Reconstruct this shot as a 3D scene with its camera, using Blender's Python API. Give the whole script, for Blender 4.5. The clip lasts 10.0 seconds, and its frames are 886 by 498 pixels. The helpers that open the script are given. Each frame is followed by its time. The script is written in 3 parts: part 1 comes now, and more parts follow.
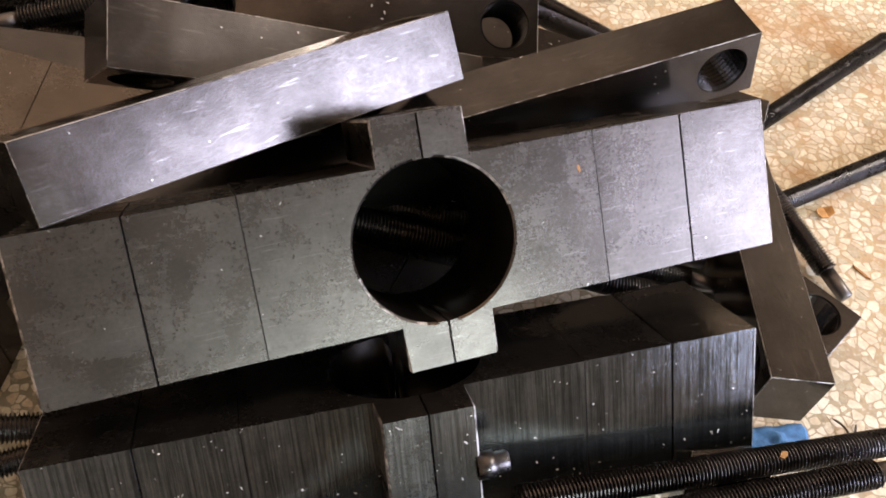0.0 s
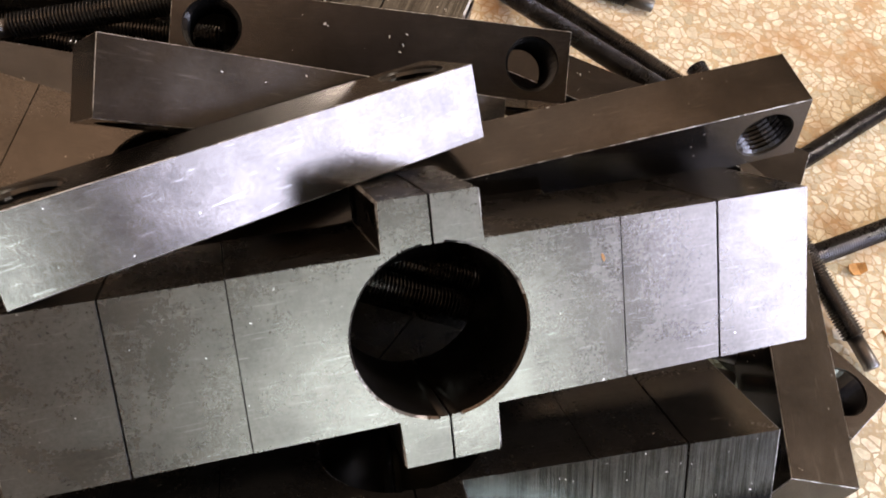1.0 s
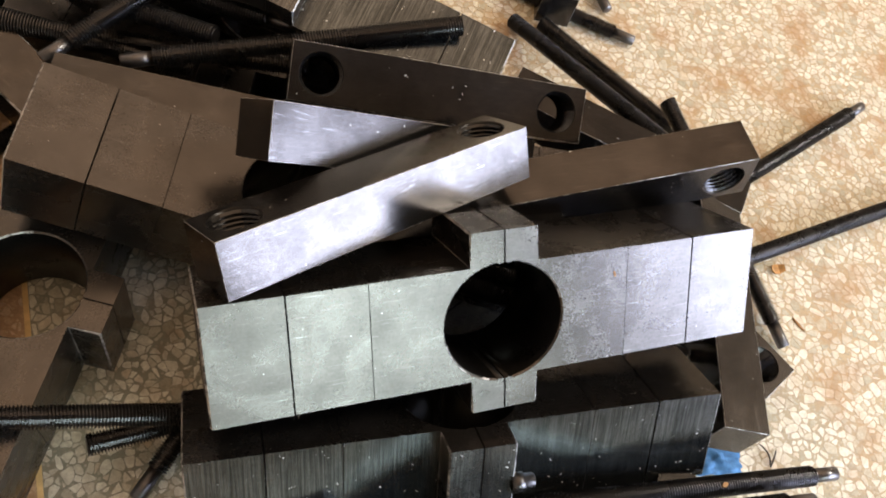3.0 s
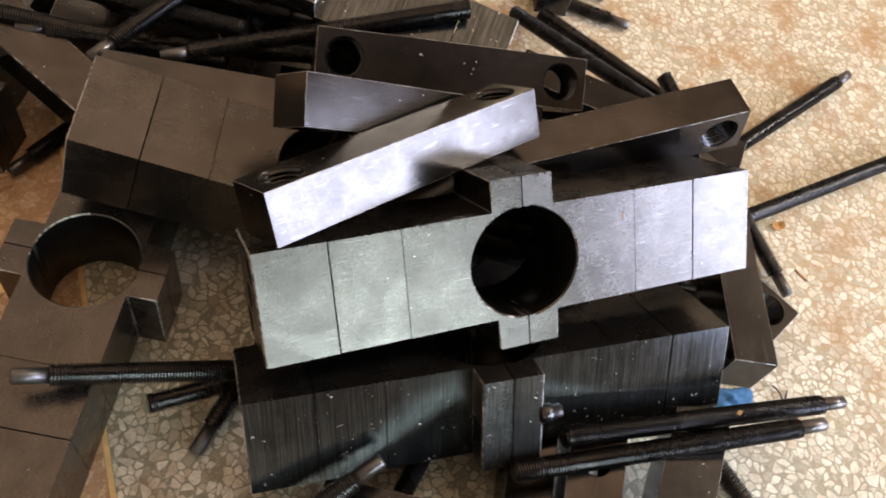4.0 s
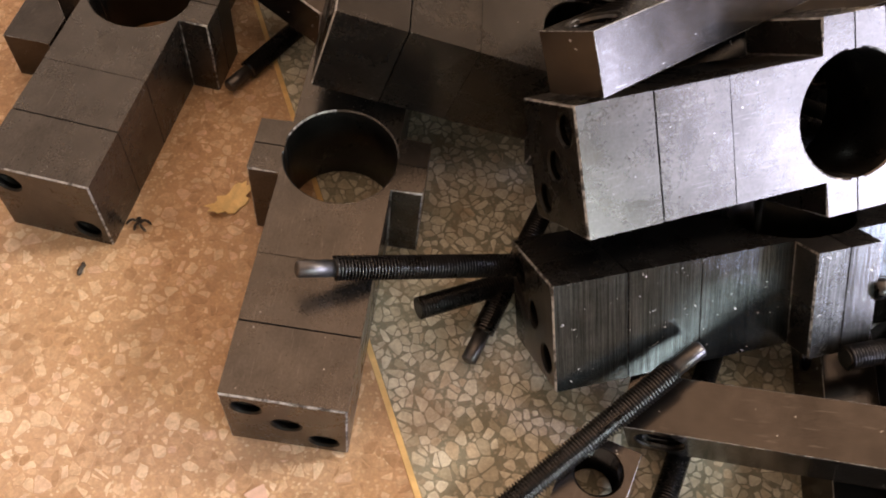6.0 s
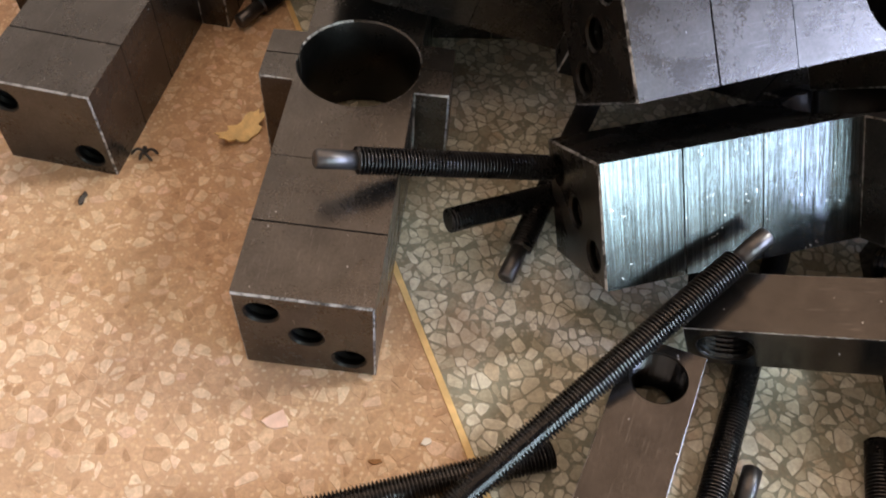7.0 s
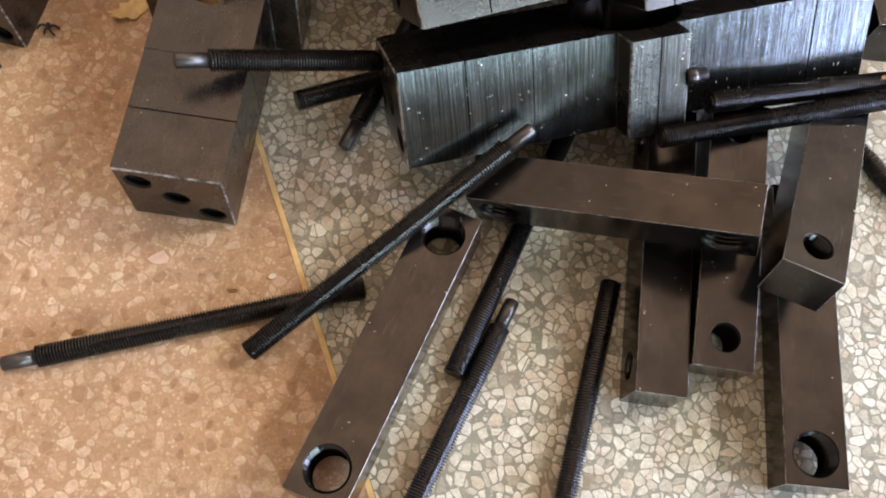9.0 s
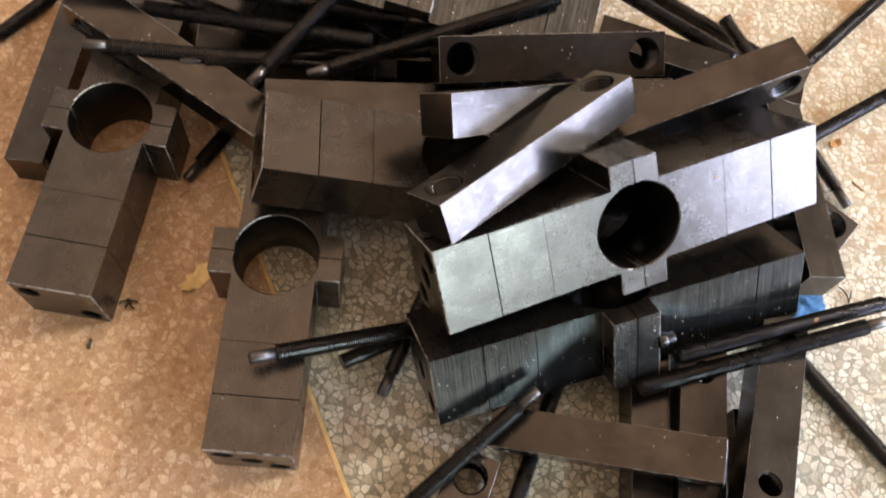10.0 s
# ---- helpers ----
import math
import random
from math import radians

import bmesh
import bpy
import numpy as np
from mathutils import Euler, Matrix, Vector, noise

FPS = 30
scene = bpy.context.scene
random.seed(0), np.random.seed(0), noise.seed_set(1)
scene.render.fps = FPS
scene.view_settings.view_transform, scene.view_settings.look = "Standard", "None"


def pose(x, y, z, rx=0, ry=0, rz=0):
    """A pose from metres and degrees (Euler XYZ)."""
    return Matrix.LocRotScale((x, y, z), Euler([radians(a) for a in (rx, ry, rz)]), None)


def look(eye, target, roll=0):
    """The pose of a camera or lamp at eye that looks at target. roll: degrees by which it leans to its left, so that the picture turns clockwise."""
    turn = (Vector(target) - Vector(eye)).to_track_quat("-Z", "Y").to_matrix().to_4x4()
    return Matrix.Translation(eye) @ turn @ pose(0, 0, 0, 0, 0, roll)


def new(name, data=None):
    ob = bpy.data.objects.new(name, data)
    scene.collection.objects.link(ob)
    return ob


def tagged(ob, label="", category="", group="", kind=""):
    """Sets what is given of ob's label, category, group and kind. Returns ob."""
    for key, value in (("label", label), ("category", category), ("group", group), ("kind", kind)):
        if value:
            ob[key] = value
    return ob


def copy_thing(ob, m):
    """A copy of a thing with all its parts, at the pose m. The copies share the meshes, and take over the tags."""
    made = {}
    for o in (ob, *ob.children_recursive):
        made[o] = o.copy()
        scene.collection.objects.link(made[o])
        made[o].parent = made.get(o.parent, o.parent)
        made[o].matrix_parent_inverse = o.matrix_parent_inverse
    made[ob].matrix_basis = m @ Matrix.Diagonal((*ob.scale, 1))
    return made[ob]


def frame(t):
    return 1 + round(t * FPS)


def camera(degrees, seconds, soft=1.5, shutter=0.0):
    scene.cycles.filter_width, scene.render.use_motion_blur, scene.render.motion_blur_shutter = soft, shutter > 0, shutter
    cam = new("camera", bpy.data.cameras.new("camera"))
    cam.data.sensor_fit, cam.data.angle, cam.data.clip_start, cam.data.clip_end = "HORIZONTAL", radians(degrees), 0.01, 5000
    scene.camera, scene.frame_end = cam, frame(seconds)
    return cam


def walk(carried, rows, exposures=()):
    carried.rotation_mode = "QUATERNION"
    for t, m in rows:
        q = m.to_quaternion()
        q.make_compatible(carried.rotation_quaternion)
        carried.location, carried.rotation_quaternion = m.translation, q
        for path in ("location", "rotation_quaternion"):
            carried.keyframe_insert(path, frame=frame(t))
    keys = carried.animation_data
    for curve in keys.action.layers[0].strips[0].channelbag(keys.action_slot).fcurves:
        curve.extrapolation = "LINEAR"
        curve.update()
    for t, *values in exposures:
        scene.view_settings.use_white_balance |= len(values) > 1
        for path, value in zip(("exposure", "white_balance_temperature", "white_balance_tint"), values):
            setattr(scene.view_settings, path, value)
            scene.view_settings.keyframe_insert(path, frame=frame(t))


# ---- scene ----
# ---------------------------------------------------------------- camera
cam = camera(54.91, 10.0, soft=1.8, shutter=0.2)
PATH = [
    (0, (-0.0061, -0.2612, 0.5051), (0.0288, 0.0930, 0.0221), 7.65),
    (0.5, (0.0011, -0.2355, 0.4830), (0.0271, 0.1224, 0.0022), 7.51),
    (1, (-0.0097, -0.1890, 0.5120), (0.0225, 0.1356, 0.0084), 11.30),
    (1.5, (-0.0395, -0.1512, 0.5634), (0.0111, 0.1272, 0.0343), 17.70),
    (2, (-0.0806, -0.1600, 0.6161), (-0.0115, 0.1177, 0.0888), 21.29),
    (2.5, (-0.1134, -0.2131, 0.6462), (-0.0284, 0.0748, 0.1267), 23.69),
    (2.7, (-0.1135, -0.2225, 0.6518), (-0.0232, 0.0632, 0.1320), 24.70),
    (3.8, (-0.1142, -0.3082, 0.6802), (-0.0301, 0.0001, 0.1724), 19.94),
    (4, (-0.1244, -0.3167, 0.6791), (-0.0438, -0.0087, 0.1705), 18.59),
    (4.5, (-0.1807, -0.3359, 0.6797), (-0.1267, -0.0368, 0.1624), 12.75),
    (5, (-0.2321, -0.3438, 0.6741), (-0.1881, -0.0517, 0.1519), 11.21),
    (5.5, (-0.2439, -0.3413, 0.6566), (-0.2035, -0.0511, 0.1330), 10.44),
    (5.7, (-0.2644, -0.3455, 0.6179), (-0.2204, -0.0520, 0.0964), 10.78),
    (6.8, (-0.2775, -0.4099, 0.4792), (-0.2491, -0.0607, -0.0079), 5.18),
    (7, (-0.2752, -0.4180, 0.4630), (-0.2465, -0.0712, -0.0258), 5.03),
    (7.5, (-0.2539, -0.4391, 0.4523), (-0.2184, -0.1389, -0.0659), 6.78),
    (8, (-0.2239, -0.4405, 0.5094), (-0.1700, -0.2085, -0.0413), 13.97),
    (8.5, (-0.2018, -0.4403, 0.5798), (-0.1506, -0.2250, 0.0221), 14.75),
    (9, (-0.1815, -0.4363, 0.6273), (-0.1338, -0.2248, 0.0678), 13.49),
    (9.5, (-0.1934, -0.3888, 0.7441), (-0.1416, -0.1663, 0.1893), 11.66),
    (10, (-0.2341, -0.3095, 0.8332), (-0.1708, -0.0790, 0.2828), 13.06),
]
EXPOSURES = [(0, -0.06, 8350, 19), (1.5, -0.05, 8150, 15), (2.5, -0.08, 7850, 11), (4, -0.23, 7800, 13), (5, -0.05, 8450, 19),
             (5.5, 0.05, 8500, 21), (7, 0.09, 6950, 11), (7.5, -0.09, 6850, 12), (9, -0.14, 7100, 13), (10, -0.06, 7600, 14)]
walk(cam, [(t, look(eye, target, roll)) for t, eye, target, roll in PATH], EXPOSURES)

# ---------------------------------------------------------------- light
ROOM_TURN = -38.0          # the window wall stands square to this bearing
HIGH = 3.9                 # height of the ceiling
WALL_AT = 2.3              # metres from the heap to the window wall

world = bpy.data.worlds.new("world")
scene.world = world
world.use_nodes = True
wn = world.node_tree.nodes
sky = wn.new("ShaderNodeTexSky")
sky.sky_type = 'NISHITA'
sky.sun_disc = False
sky.sun_elevation = radians(40)
sky.sun_rotation = radians(120)
world.node_tree.links.new(sky.outputs[0], wn["Background"].inputs[0])
wn["Background"].inputs[1].default_value = 0.1


def area_lamp(name, m, width, height, watts, colour, spread=180):
    data = bpy.data.lights.new(name, 'AREA')
    data.shape, data.size, data.size_y = 'RECTANGLE', width, height
    data.energy, data.color, data.spread = watts, colour, radians(spread)
    ob = new(name, data)
    ob.matrix_world = m
    return ob


TURN = Matrix.Rotation(radians(ROOM_TURN), 4, 'Z')
# openings in the window wall: (centre along the wall, width, bottom, top)
OPENINGS = [(0.72, 1.28, 0.06, 1.46), (-1.06, 1.24, 0.78, 1.46), (3.00, 1.26, 2.88, 3.72)]
DAY = [(156, (0.51, 0.64, 1.0)), (50, (0.62, 0.86, 1.0)), (390, (0.90, 0.95, 1.0))]
for (mid, wide, low, high), (watts, colour) in zip(OPENINGS, DAY):
    area_lamp("window_daylight", TURN @ pose(WALL_AT + 0.05, mid, (low + high) / 2, 90, 0, 90), wide, high - low, watts, colour)
# added overhead fill, out of view: a wide, warm, even light from above
FILL_OPENING = (-2.5, 1.0, -1.4, 3.3)
area_lamp("overhead_fill", TURN @ pose((FILL_OPENING[0] + FILL_OPENING[1]) / 2, (FILL_OPENING[2] + FILL_OPENING[3]) / 2, HIGH + 0.05), FILL_OPENING[1] - FILL_OPENING[0], FILL_OPENING[3] - FILL_OPENING[2], 71, (1.0, 0.68, 0.42))


# ---------------------------------------------------------------- materials
def material(name):
    m = bpy.data.materials.new(name)
    m.use_nodes = True
    nt = m.node_tree
    return m, nt, nt.nodes["Principled BSDF"]


def nodes_for(nt):
    def add(kind, **values):
        n = nt.nodes.new(kind)
        for k, v in values.items():
            n.inputs[k].default_value = v
        return n
    return add, nt.links.new


def ramp(nt, stops):
    r = nt.nodes.new("ShaderNodeValToRGB")
    while len(r.color_ramp.elements) < len(stops):
        r.color_ramp.elements.new(0.5)
    for e, (p, c) in zip(r.color_ramp.elements, stops):
        e.position, e.color = p, (c if len(c) == 4 else (*c, 1))
    return r


def steel(name, base, rough, metal=0.92, streak=None, streak_depth=0.0, speck=0.0, scratch=0.0, contrast=0.28, mottle=38, nicks=0.05, nick_scale=125.0):
    """Oiled, blackened steel: cloudy oxide, fine scratches, bright nicks. streak: stretch of the tool marks on x, y, z."""
    m, nt, bsdf = material(name)
    add, link = nodes_for(nt)
    co = nt.nodes.new("ShaderNodeTexCoord")
    info = nt.nodes.new("ShaderNodeObjectInfo")
    shift = add("ShaderNodeVectorMath")
    shift.operation = 'MULTIPLY_ADD'
    link(info.outputs["Random"], shift.inputs[0])
    shift.inputs[1].default_value = (3.1, 1.7, 2.3)
    link(co.outputs["Object"], shift.inputs[2])
    scr_map = nt.nodes.new("ShaderNodeMapping")
    scr_map.inputs["Scale"].default_value = streak or (110, 700, 700)
    scr_map.inputs["Rotation"].default_value = (0, 0, 0 if streak else 0.5)
    link(shift.outputs[0], scr_map.inputs["Vector"])
    scr = add("ShaderNodeTexNoise", Scale=1.0, Detail=4.0, Roughness=0.75)
    link(scr_map.outputs[0], scr.inputs["Vector"])
    cloud = add("ShaderNodeTexNoise", Scale=mottle, Detail=6.0, Roughness=0.62)
    link(shift.outputs[0], cloud.inputs["Vector"])
    cr = ramp(nt, [(0.3, tuple(c * (1 - contrast) for c in base)), (0.72, tuple(c * (1 + contrast) for c in base))])
    link(cloud.outputs["Fac"], cr.inputs["Fac"])
    # nicks and dust specks
    nick = add("ShaderNodeTexVoronoi", Scale=nick_scale)
    bent = add("ShaderNodeTexNoise", Scale=260.0, Detail=1.0)
    link(shift.outputs[0], bent.inputs["Vector"])
    torn = nt.nodes.new("ShaderNodeVectorMath")
    torn.operation = 'MULTIPLY_ADD'
    link(bent.outputs["Color"], torn.inputs[0])
    torn.inputs[1].default_value = (0.009, 0.009, 0.009)
    link(shift.outputs[0], torn.inputs[2])
    link(torn.outputs[0], nick.inputs["Vector"])
    nr = ramp(nt, [(nicks, (1, 1, 1)), (nicks + 0.04, (0, 0, 0))])
    link(nick.outputs["Distance"], nr.inputs["Fac"])
    gate = add("ShaderNodeTexNoise", Scale=95.0, Detail=1.0)
    link(shift.outputs[0], gate.inputs["Vector"])
    gr = ramp(nt, [(0.66 - 0.12 * speck, (0, 0, 0)), (0.70 - 0.12 * speck, (1, 1, 1))])
    link(gate.outputs["Fac"], gr.inputs["Fac"])
    mul = nt.nodes.new("ShaderNodeMath")
    mul.operation = 'MULTIPLY'
    link(nr.outputs[0], mul.inputs[0])
    link(gr.outputs[0], mul.inputs[1])
    mul2 = nt.nodes.new("ShaderNodeMath")
    mul2.operation = 'MULTIPLY'
    link(mul.outputs[0], mul2.inputs[0])
    mul2.inputs[1].default_value = speck
    mix = nt.nodes.new("ShaderNodeMix")
    mix.data_type = 'RGBA'
    link(mul2.outputs[0], mix.inputs["Factor"])
    link(cr.outputs[0], mix.inputs["A"])
    mix.inputs["B"].default_value = (0.66, 0.65, 0.63, 1)
    colour = mix.outputs["Result"]
    if scratch:
        # pale straight hairlines in loose bundles, lying two ways
        where = add("ShaderNodeTexNoise", Scale=34.0, Detail=2.0)
        link(shift.outputs[0], where.inputs["Vector"])
        for turn, low, high in ((0.95, 0.50, 0.64), (-0.55, 0.64, 0.52)):
            stretch = nt.nodes.new("ShaderNodeMapping")
            stretch.inputs["Scale"].default_value = (60, 1000, 500)
            stretch.inputs["Rotation"].default_value = (0.25, 0.2, turn)
            link(shift.outputs[0], stretch.inputs["Vector"])
            line = add("ShaderNodeTexNoise", Scale=1.0, Detail=1.0)
            link(stretch.outputs[0], line.inputs["Vector"])
            lr = ramp(nt, [(0.66, (0, 0, 0)), (0.73, (1, 1, 1))])
            link(line.outputs["Fac"], lr.inputs["Fac"])
            wr = nt.nodes.new("ShaderNodeMapRange")
            wr.inputs["From Min"].default_value, wr.inputs["From Max"].default_value = low, high
            wr.inputs["To Max"].default_value = scratch
            link(where.outputs["Fac"], wr.inputs["Value"])
            both = nt.nodes.new("ShaderNodeMath")
            both.operation = 'MULTIPLY'
            link(lr.outputs[0], both.inputs[0])
            link(wr.outputs[0], both.inputs[1])
            mx2 = nt.nodes.new("ShaderNodeMix")
            mx2.data_type = 'RGBA'
            link(both.outputs[0], mx2.inputs["Factor"])
            link(colour, mx2.inputs["A"])
            mx2.inputs["B"].default_value = (0.5, 0.49, 0.48, 1)
            colour = mx2.outputs["Result"]
    # fine fleck of the oxide skin
    fleck = add("ShaderNodeTexNoise", Scale=520.0, Detail=3.0, Roughness=0.7)
    link(shift.outputs[0], fleck.inputs["Vector"])
    fk = ramp(nt, [(0.3, (0.87, 0.87, 0.87)), (0.7, (1.14, 1.14, 1.14))])
    link(fleck.outputs["Fac"], fk.inputs["Fac"])
    flecked = nt.nodes.new("ShaderNodeVectorMath")
    flecked.operation = 'MULTIPLY'
    link(colour, flecked.inputs[0])
    link(fk.outputs[0], flecked.inputs[1])
    colour = flecked.outputs[0]
    # tool marks: strong on milled faces, a faint lay of grinding on the rest
    lay = ramp(nt, [(0.40, (0.55, 0.55, 0.55)), (0.60, (1.42, 1.42, 1.42))] if streak else [(0.3, (0.94, 0.94, 0.94)), (0.7, (1.06, 1.06, 1.06))])
    link(scr.outputs["Fac"], lay.inputs["Fac"])
    marked = nt.nodes.new("ShaderNodeVectorMath")
    marked.operation = 'MULTIPLY'
    link(colour, marked.inputs[0])
    link(lay.outputs[0], marked.inputs[1])
    link(marked.outputs[0], bsdf.inputs["Base Color"])
    dust = nt.nodes.new("ShaderNodeMath")
    dust.operation = 'MULTIPLY_ADD'
    link(mul2.outputs[0], dust.inputs[0])
    dust.inputs[1].default_value, dust.inputs[2].default_value = -metal, metal
    link(dust.outputs[0], bsdf.inputs["Metallic"])
    # roughness: smears of oil over a fine grain
    smear = add("ShaderNodeTexNoise", Scale=17.0, Detail=4.0, Roughness=0.6, Distortion=0.8)
    link(shift.outputs[0], smear.inputs["Vector"])
    rr = nt.nodes.new("ShaderNodeMapRange")
    rr.inputs["To Min"].default_value = rough * 0.5
    rr.inputs["To Max"].default_value = rough * 1.05
    rr.inputs["From Min"].default_value, rr.inputs["From Max"].default_value = 0.3, 0.7
    link(smear.outputs["Fac"], rr.inputs["Value"])
    uneven = nt.nodes.new("ShaderNodeMath")
    uneven.operation = 'MULTIPLY_ADD'
    link(fleck.outputs["Fac"], uneven.inputs[0])
    uneven.inputs[1].default_value = rough * 0.5
    link(rr.outputs[0], uneven.inputs[2])
    link(uneven.outputs[0], bsdf.inputs["Roughness"])
    # relief: grain, scratches and, on milled faces, tool marks
    grain = add("ShaderNodeTexNoise", Scale=900.0, Detail=3.0)
    link(co.outputs["Object"], grain.inputs["Vector"])
    b1 = add("ShaderNodeBump", Strength=0.09, Distance=0.0004)
    link(grain.outputs["Fac"], b1.inputs["Height"])
    b2 = add("ShaderNodeBump", Strength=streak_depth or 0.045, Distance=0.0006)
    link(scr.outputs["Fac"], b2.inputs["Height"])
    link(b1.outputs[0], b2.inputs["Normal"])
    link(b2.outputs[0], bsdf.inputs["Normal"])
    return m


OXIDE = steel("blackened_steel", (0.091, 0.0835, 0.078), 0.27, speck=0.8, scratch=0.08, contrast=0.2)
MILLED = steel("milled_steel", (0.088, 0.098, 0.101), 0.105, streak=(800, 800, 14), streak_depth=0.26, speck=1.0, nicks=0.10, nick_scale=200.0)
BARSTEEL = steel("bar_steel", (0.069, 0.063, 0.0595), 0.19, speck=0.8, scratch=0.08, nicks=0.075)


def worn_edge():
    """An edge whose black skin is chipped through to bright steel here and there."""
    m, nt, bsdf = material("worn_edge")
    add, link = nodes_for(nt)
    co = nt.nodes.new("ShaderNodeTexCoord")
    info = nt.nodes.new("ShaderNodeObjectInfo")
    shift = nt.nodes.new("ShaderNodeVectorMath")
    shift.operation = 'MULTIPLY_ADD'
    link(info.outputs["Random"], shift.inputs[0])
    shift.inputs[1].default_value = (2.1, 3.7, 1.3)
    link(co.outputs["Object"], shift.inputs[2])
    chip = add("ShaderNodeTexNoise", Scale=210.0, Detail=4.0, Roughness=0.7)
    link(shift.outputs[0], chip.inputs["Vector"])
    wide = add("ShaderNodeTexNoise", Scale=26.0, Detail=1.0)
    link(shift.outputs[0], wide.inputs["Vector"])
    level = nt.nodes.new("ShaderNodeMath")
    level.operation = 'MULTIPLY_ADD'
    link(wide.outputs["Fac"], level.inputs[0])
    level.inputs[1].default_value = 0.55
    link(chip.outputs["Fac"], level.inputs[2])
    r = ramp(nt, [(0.66, (0.085, 0.08, 0.075)), (0.84, (0.52, 0.51, 0.50))])
    link(level.outputs[0], r.inputs["Fac"])
    link(r.outputs[0], bsdf.inputs["Base Color"])
    bsdf.inputs["Metallic"].default_value = 0.85
    bsdf.inputs["Roughness"].default_value = 0.6
    bump = add("ShaderNodeBump", Strength=0.5, Distance=0.0004)
    link(chip.outputs["Fac"], bump.inputs["Height"])
    link(bump.outputs[0], bsdf.inputs["Normal"])
    return m


WORN = worn_edge()
# Darker steel for bores, holes and joints, their shade put into the colour.
RECESS_SHADE = steel("recess_shade_steel", (0.026, 0.024, 0.022), 0.34, metal=0.9)
DULLED = steel("dulled_milled_steel", (0.098, 0.098, 0.096), 0.24, streak=(800, 800, 14), streak_depth=0.26, speck=1.0, nicks=0.10, nick_scale=200.0)
THREAD = steel("cut_thread_steel", (0.048, 0.047, 0.047), 0.2)
STUD = steel("stud_steel", (0.070, 0.068, 0.069), 0.27, speck=0.4)
TIP = steel("stud_tip_steel", (0.125, 0.12, 0.12), 0.36)


def terrazzo(name, bed):
    """Terrazzo. bed 'cement': the two pours of cement with the crumbs in them; 'tan' or 'grey': the stone chips of either pour."""
    m, nt, bsdf = material(name)
    add, link = nodes_for(nt)
    geo = nt.nodes.new("ShaderNodeNewGeometry")
    place = geo.outputs["Position"]

    def mixed(a, b, fac):
        mx = nt.nodes.new("ShaderNodeMix")
        mx.data_type = 'RGBA'
        for socket, v in (("A", a), ("B", b)):
            if isinstance(v, tuple):
                mx.inputs[socket].default_value = (*v, 1)
            else:
                link(v, mx.inputs[socket])
        link(fac, mx.inputs["Factor"])
        return mx.outputs["Result"]

    def maths(kind, a, b, c=None):
        n = nt.nodes.new("ShaderNodeMath")
        n.operation = kind
        for k, v in enumerate((a, b, c)):
            if v is None:
                continue
            if isinstance(v, (int, float)):
                n.inputs[k].default_value = v
            else:
                link(v, n.inputs[k])
        return n.outputs[0]

    sep = nt.nodes.new("ShaderNodeSeparateXYZ")
    link(place, sep.inputs[0])
    cloud = add("ShaderNodeTexNoise", Scale=9.0, Detail=5.0, Roughness=0.6)
    link(place, cloud.inputs["Vector"])
    # rusty dust trodden into the pour beyond the heap
    far = maths('ADD', maths('MULTIPLY_ADD', sep.outputs["X"], 0.6, sep.outputs["Y"]), maths('MULTIPLY', cloud.outputs["Fac"], 0.3))
    dusty = add("ShaderNodeMapRange")
    dusty.inputs["From Min"].default_value, dusty.inputs["From Max"].default_value = 0.16, 0.46
    link(far, dusty.inputs["Value"])
    if bed == 'cement':
        cut = maths('GREATER_THAN', maths('MULTIPLY_ADD', sep.outputs["Y"], STRIP_SLOPE, sep.outputs["X"]), STRIP_OFFSET)
        warp = add("ShaderNodeTexNoise", Scale=170.0, Detail=2.0)
        link(place, warp.inputs["Vector"])
        wv = nt.nodes.new("ShaderNodeVectorMath")
        wv.operation = 'MULTIPLY_ADD'
        link(warp.outputs["Color"], wv.inputs[0])
        wv.inputs[1].default_value = (0.003, 0.003, 0.0)
        link(place, wv.inputs[2])
        crumb = add("ShaderNodeTexVoronoi", Scale=330.0)
        crumb.voronoi_dimensions = '2D'
        link(wv.outputs[0], crumb.inputs["Vector"])
        tone = nt.nodes.new("ShaderNodeSeparateColor")
        link(crumb.outputs["Color"], tone.inputs[0])
        body = ramp(nt, [(0.30, (1, 1, 1)), (0.46, (0, 0, 0))])
        link(crumb.outputs["Distance"], body.inputs["Fac"])
        some = ramp(nt, [(0.45, (0, 0, 0)), (0.55, (0.75, 0.75, 0.75))])
        link(tone.outputs[1], some.inputs["Fac"])
        little = maths('MULTIPLY', body.outputs[0], some.outputs[0])
        tan = ramp(nt, [(0.3, TAN_BED[0]), (0.7, TAN_BED[1])])
        grey = ramp(nt, [(0.3, GREY_BED[0]), (0.7, GREY_BED[1])])
        link(cloud.outputs["Fac"], tan.inputs["Fac"])
        link(cloud.outputs["Fac"], grey.inputs["Fac"])
        tan_bit = ramp(nt, [(0.0, (0.52, 0.32, 0.17)), (0.6, (0.66, 0.46, 0.28)), (1.0, (0.74, 0.60, 0.42))])
        grey_bit = ramp(nt, [(0.0, (0.28, 0.25, 0.18)), (0.5, (0.43, 0.40, 0.31)), (1.0, (0.58, 0.54, 0.44))])
        link(tone.outputs[0], tan_bit.inputs["Fac"])
        link(tone.outputs[0], grey_bit.inputs["Fac"])
        dusted = mixed(grey.outputs[0], (0.50, 0.375, 0.22), maths('MULTIPLY', dusty.outputs[0], 0.85))
        colour = mixed(mixed(tan.outputs[0], tan_bit.outputs[0], little), mixed(dusted, grey_bit.outputs[0], little), cut)
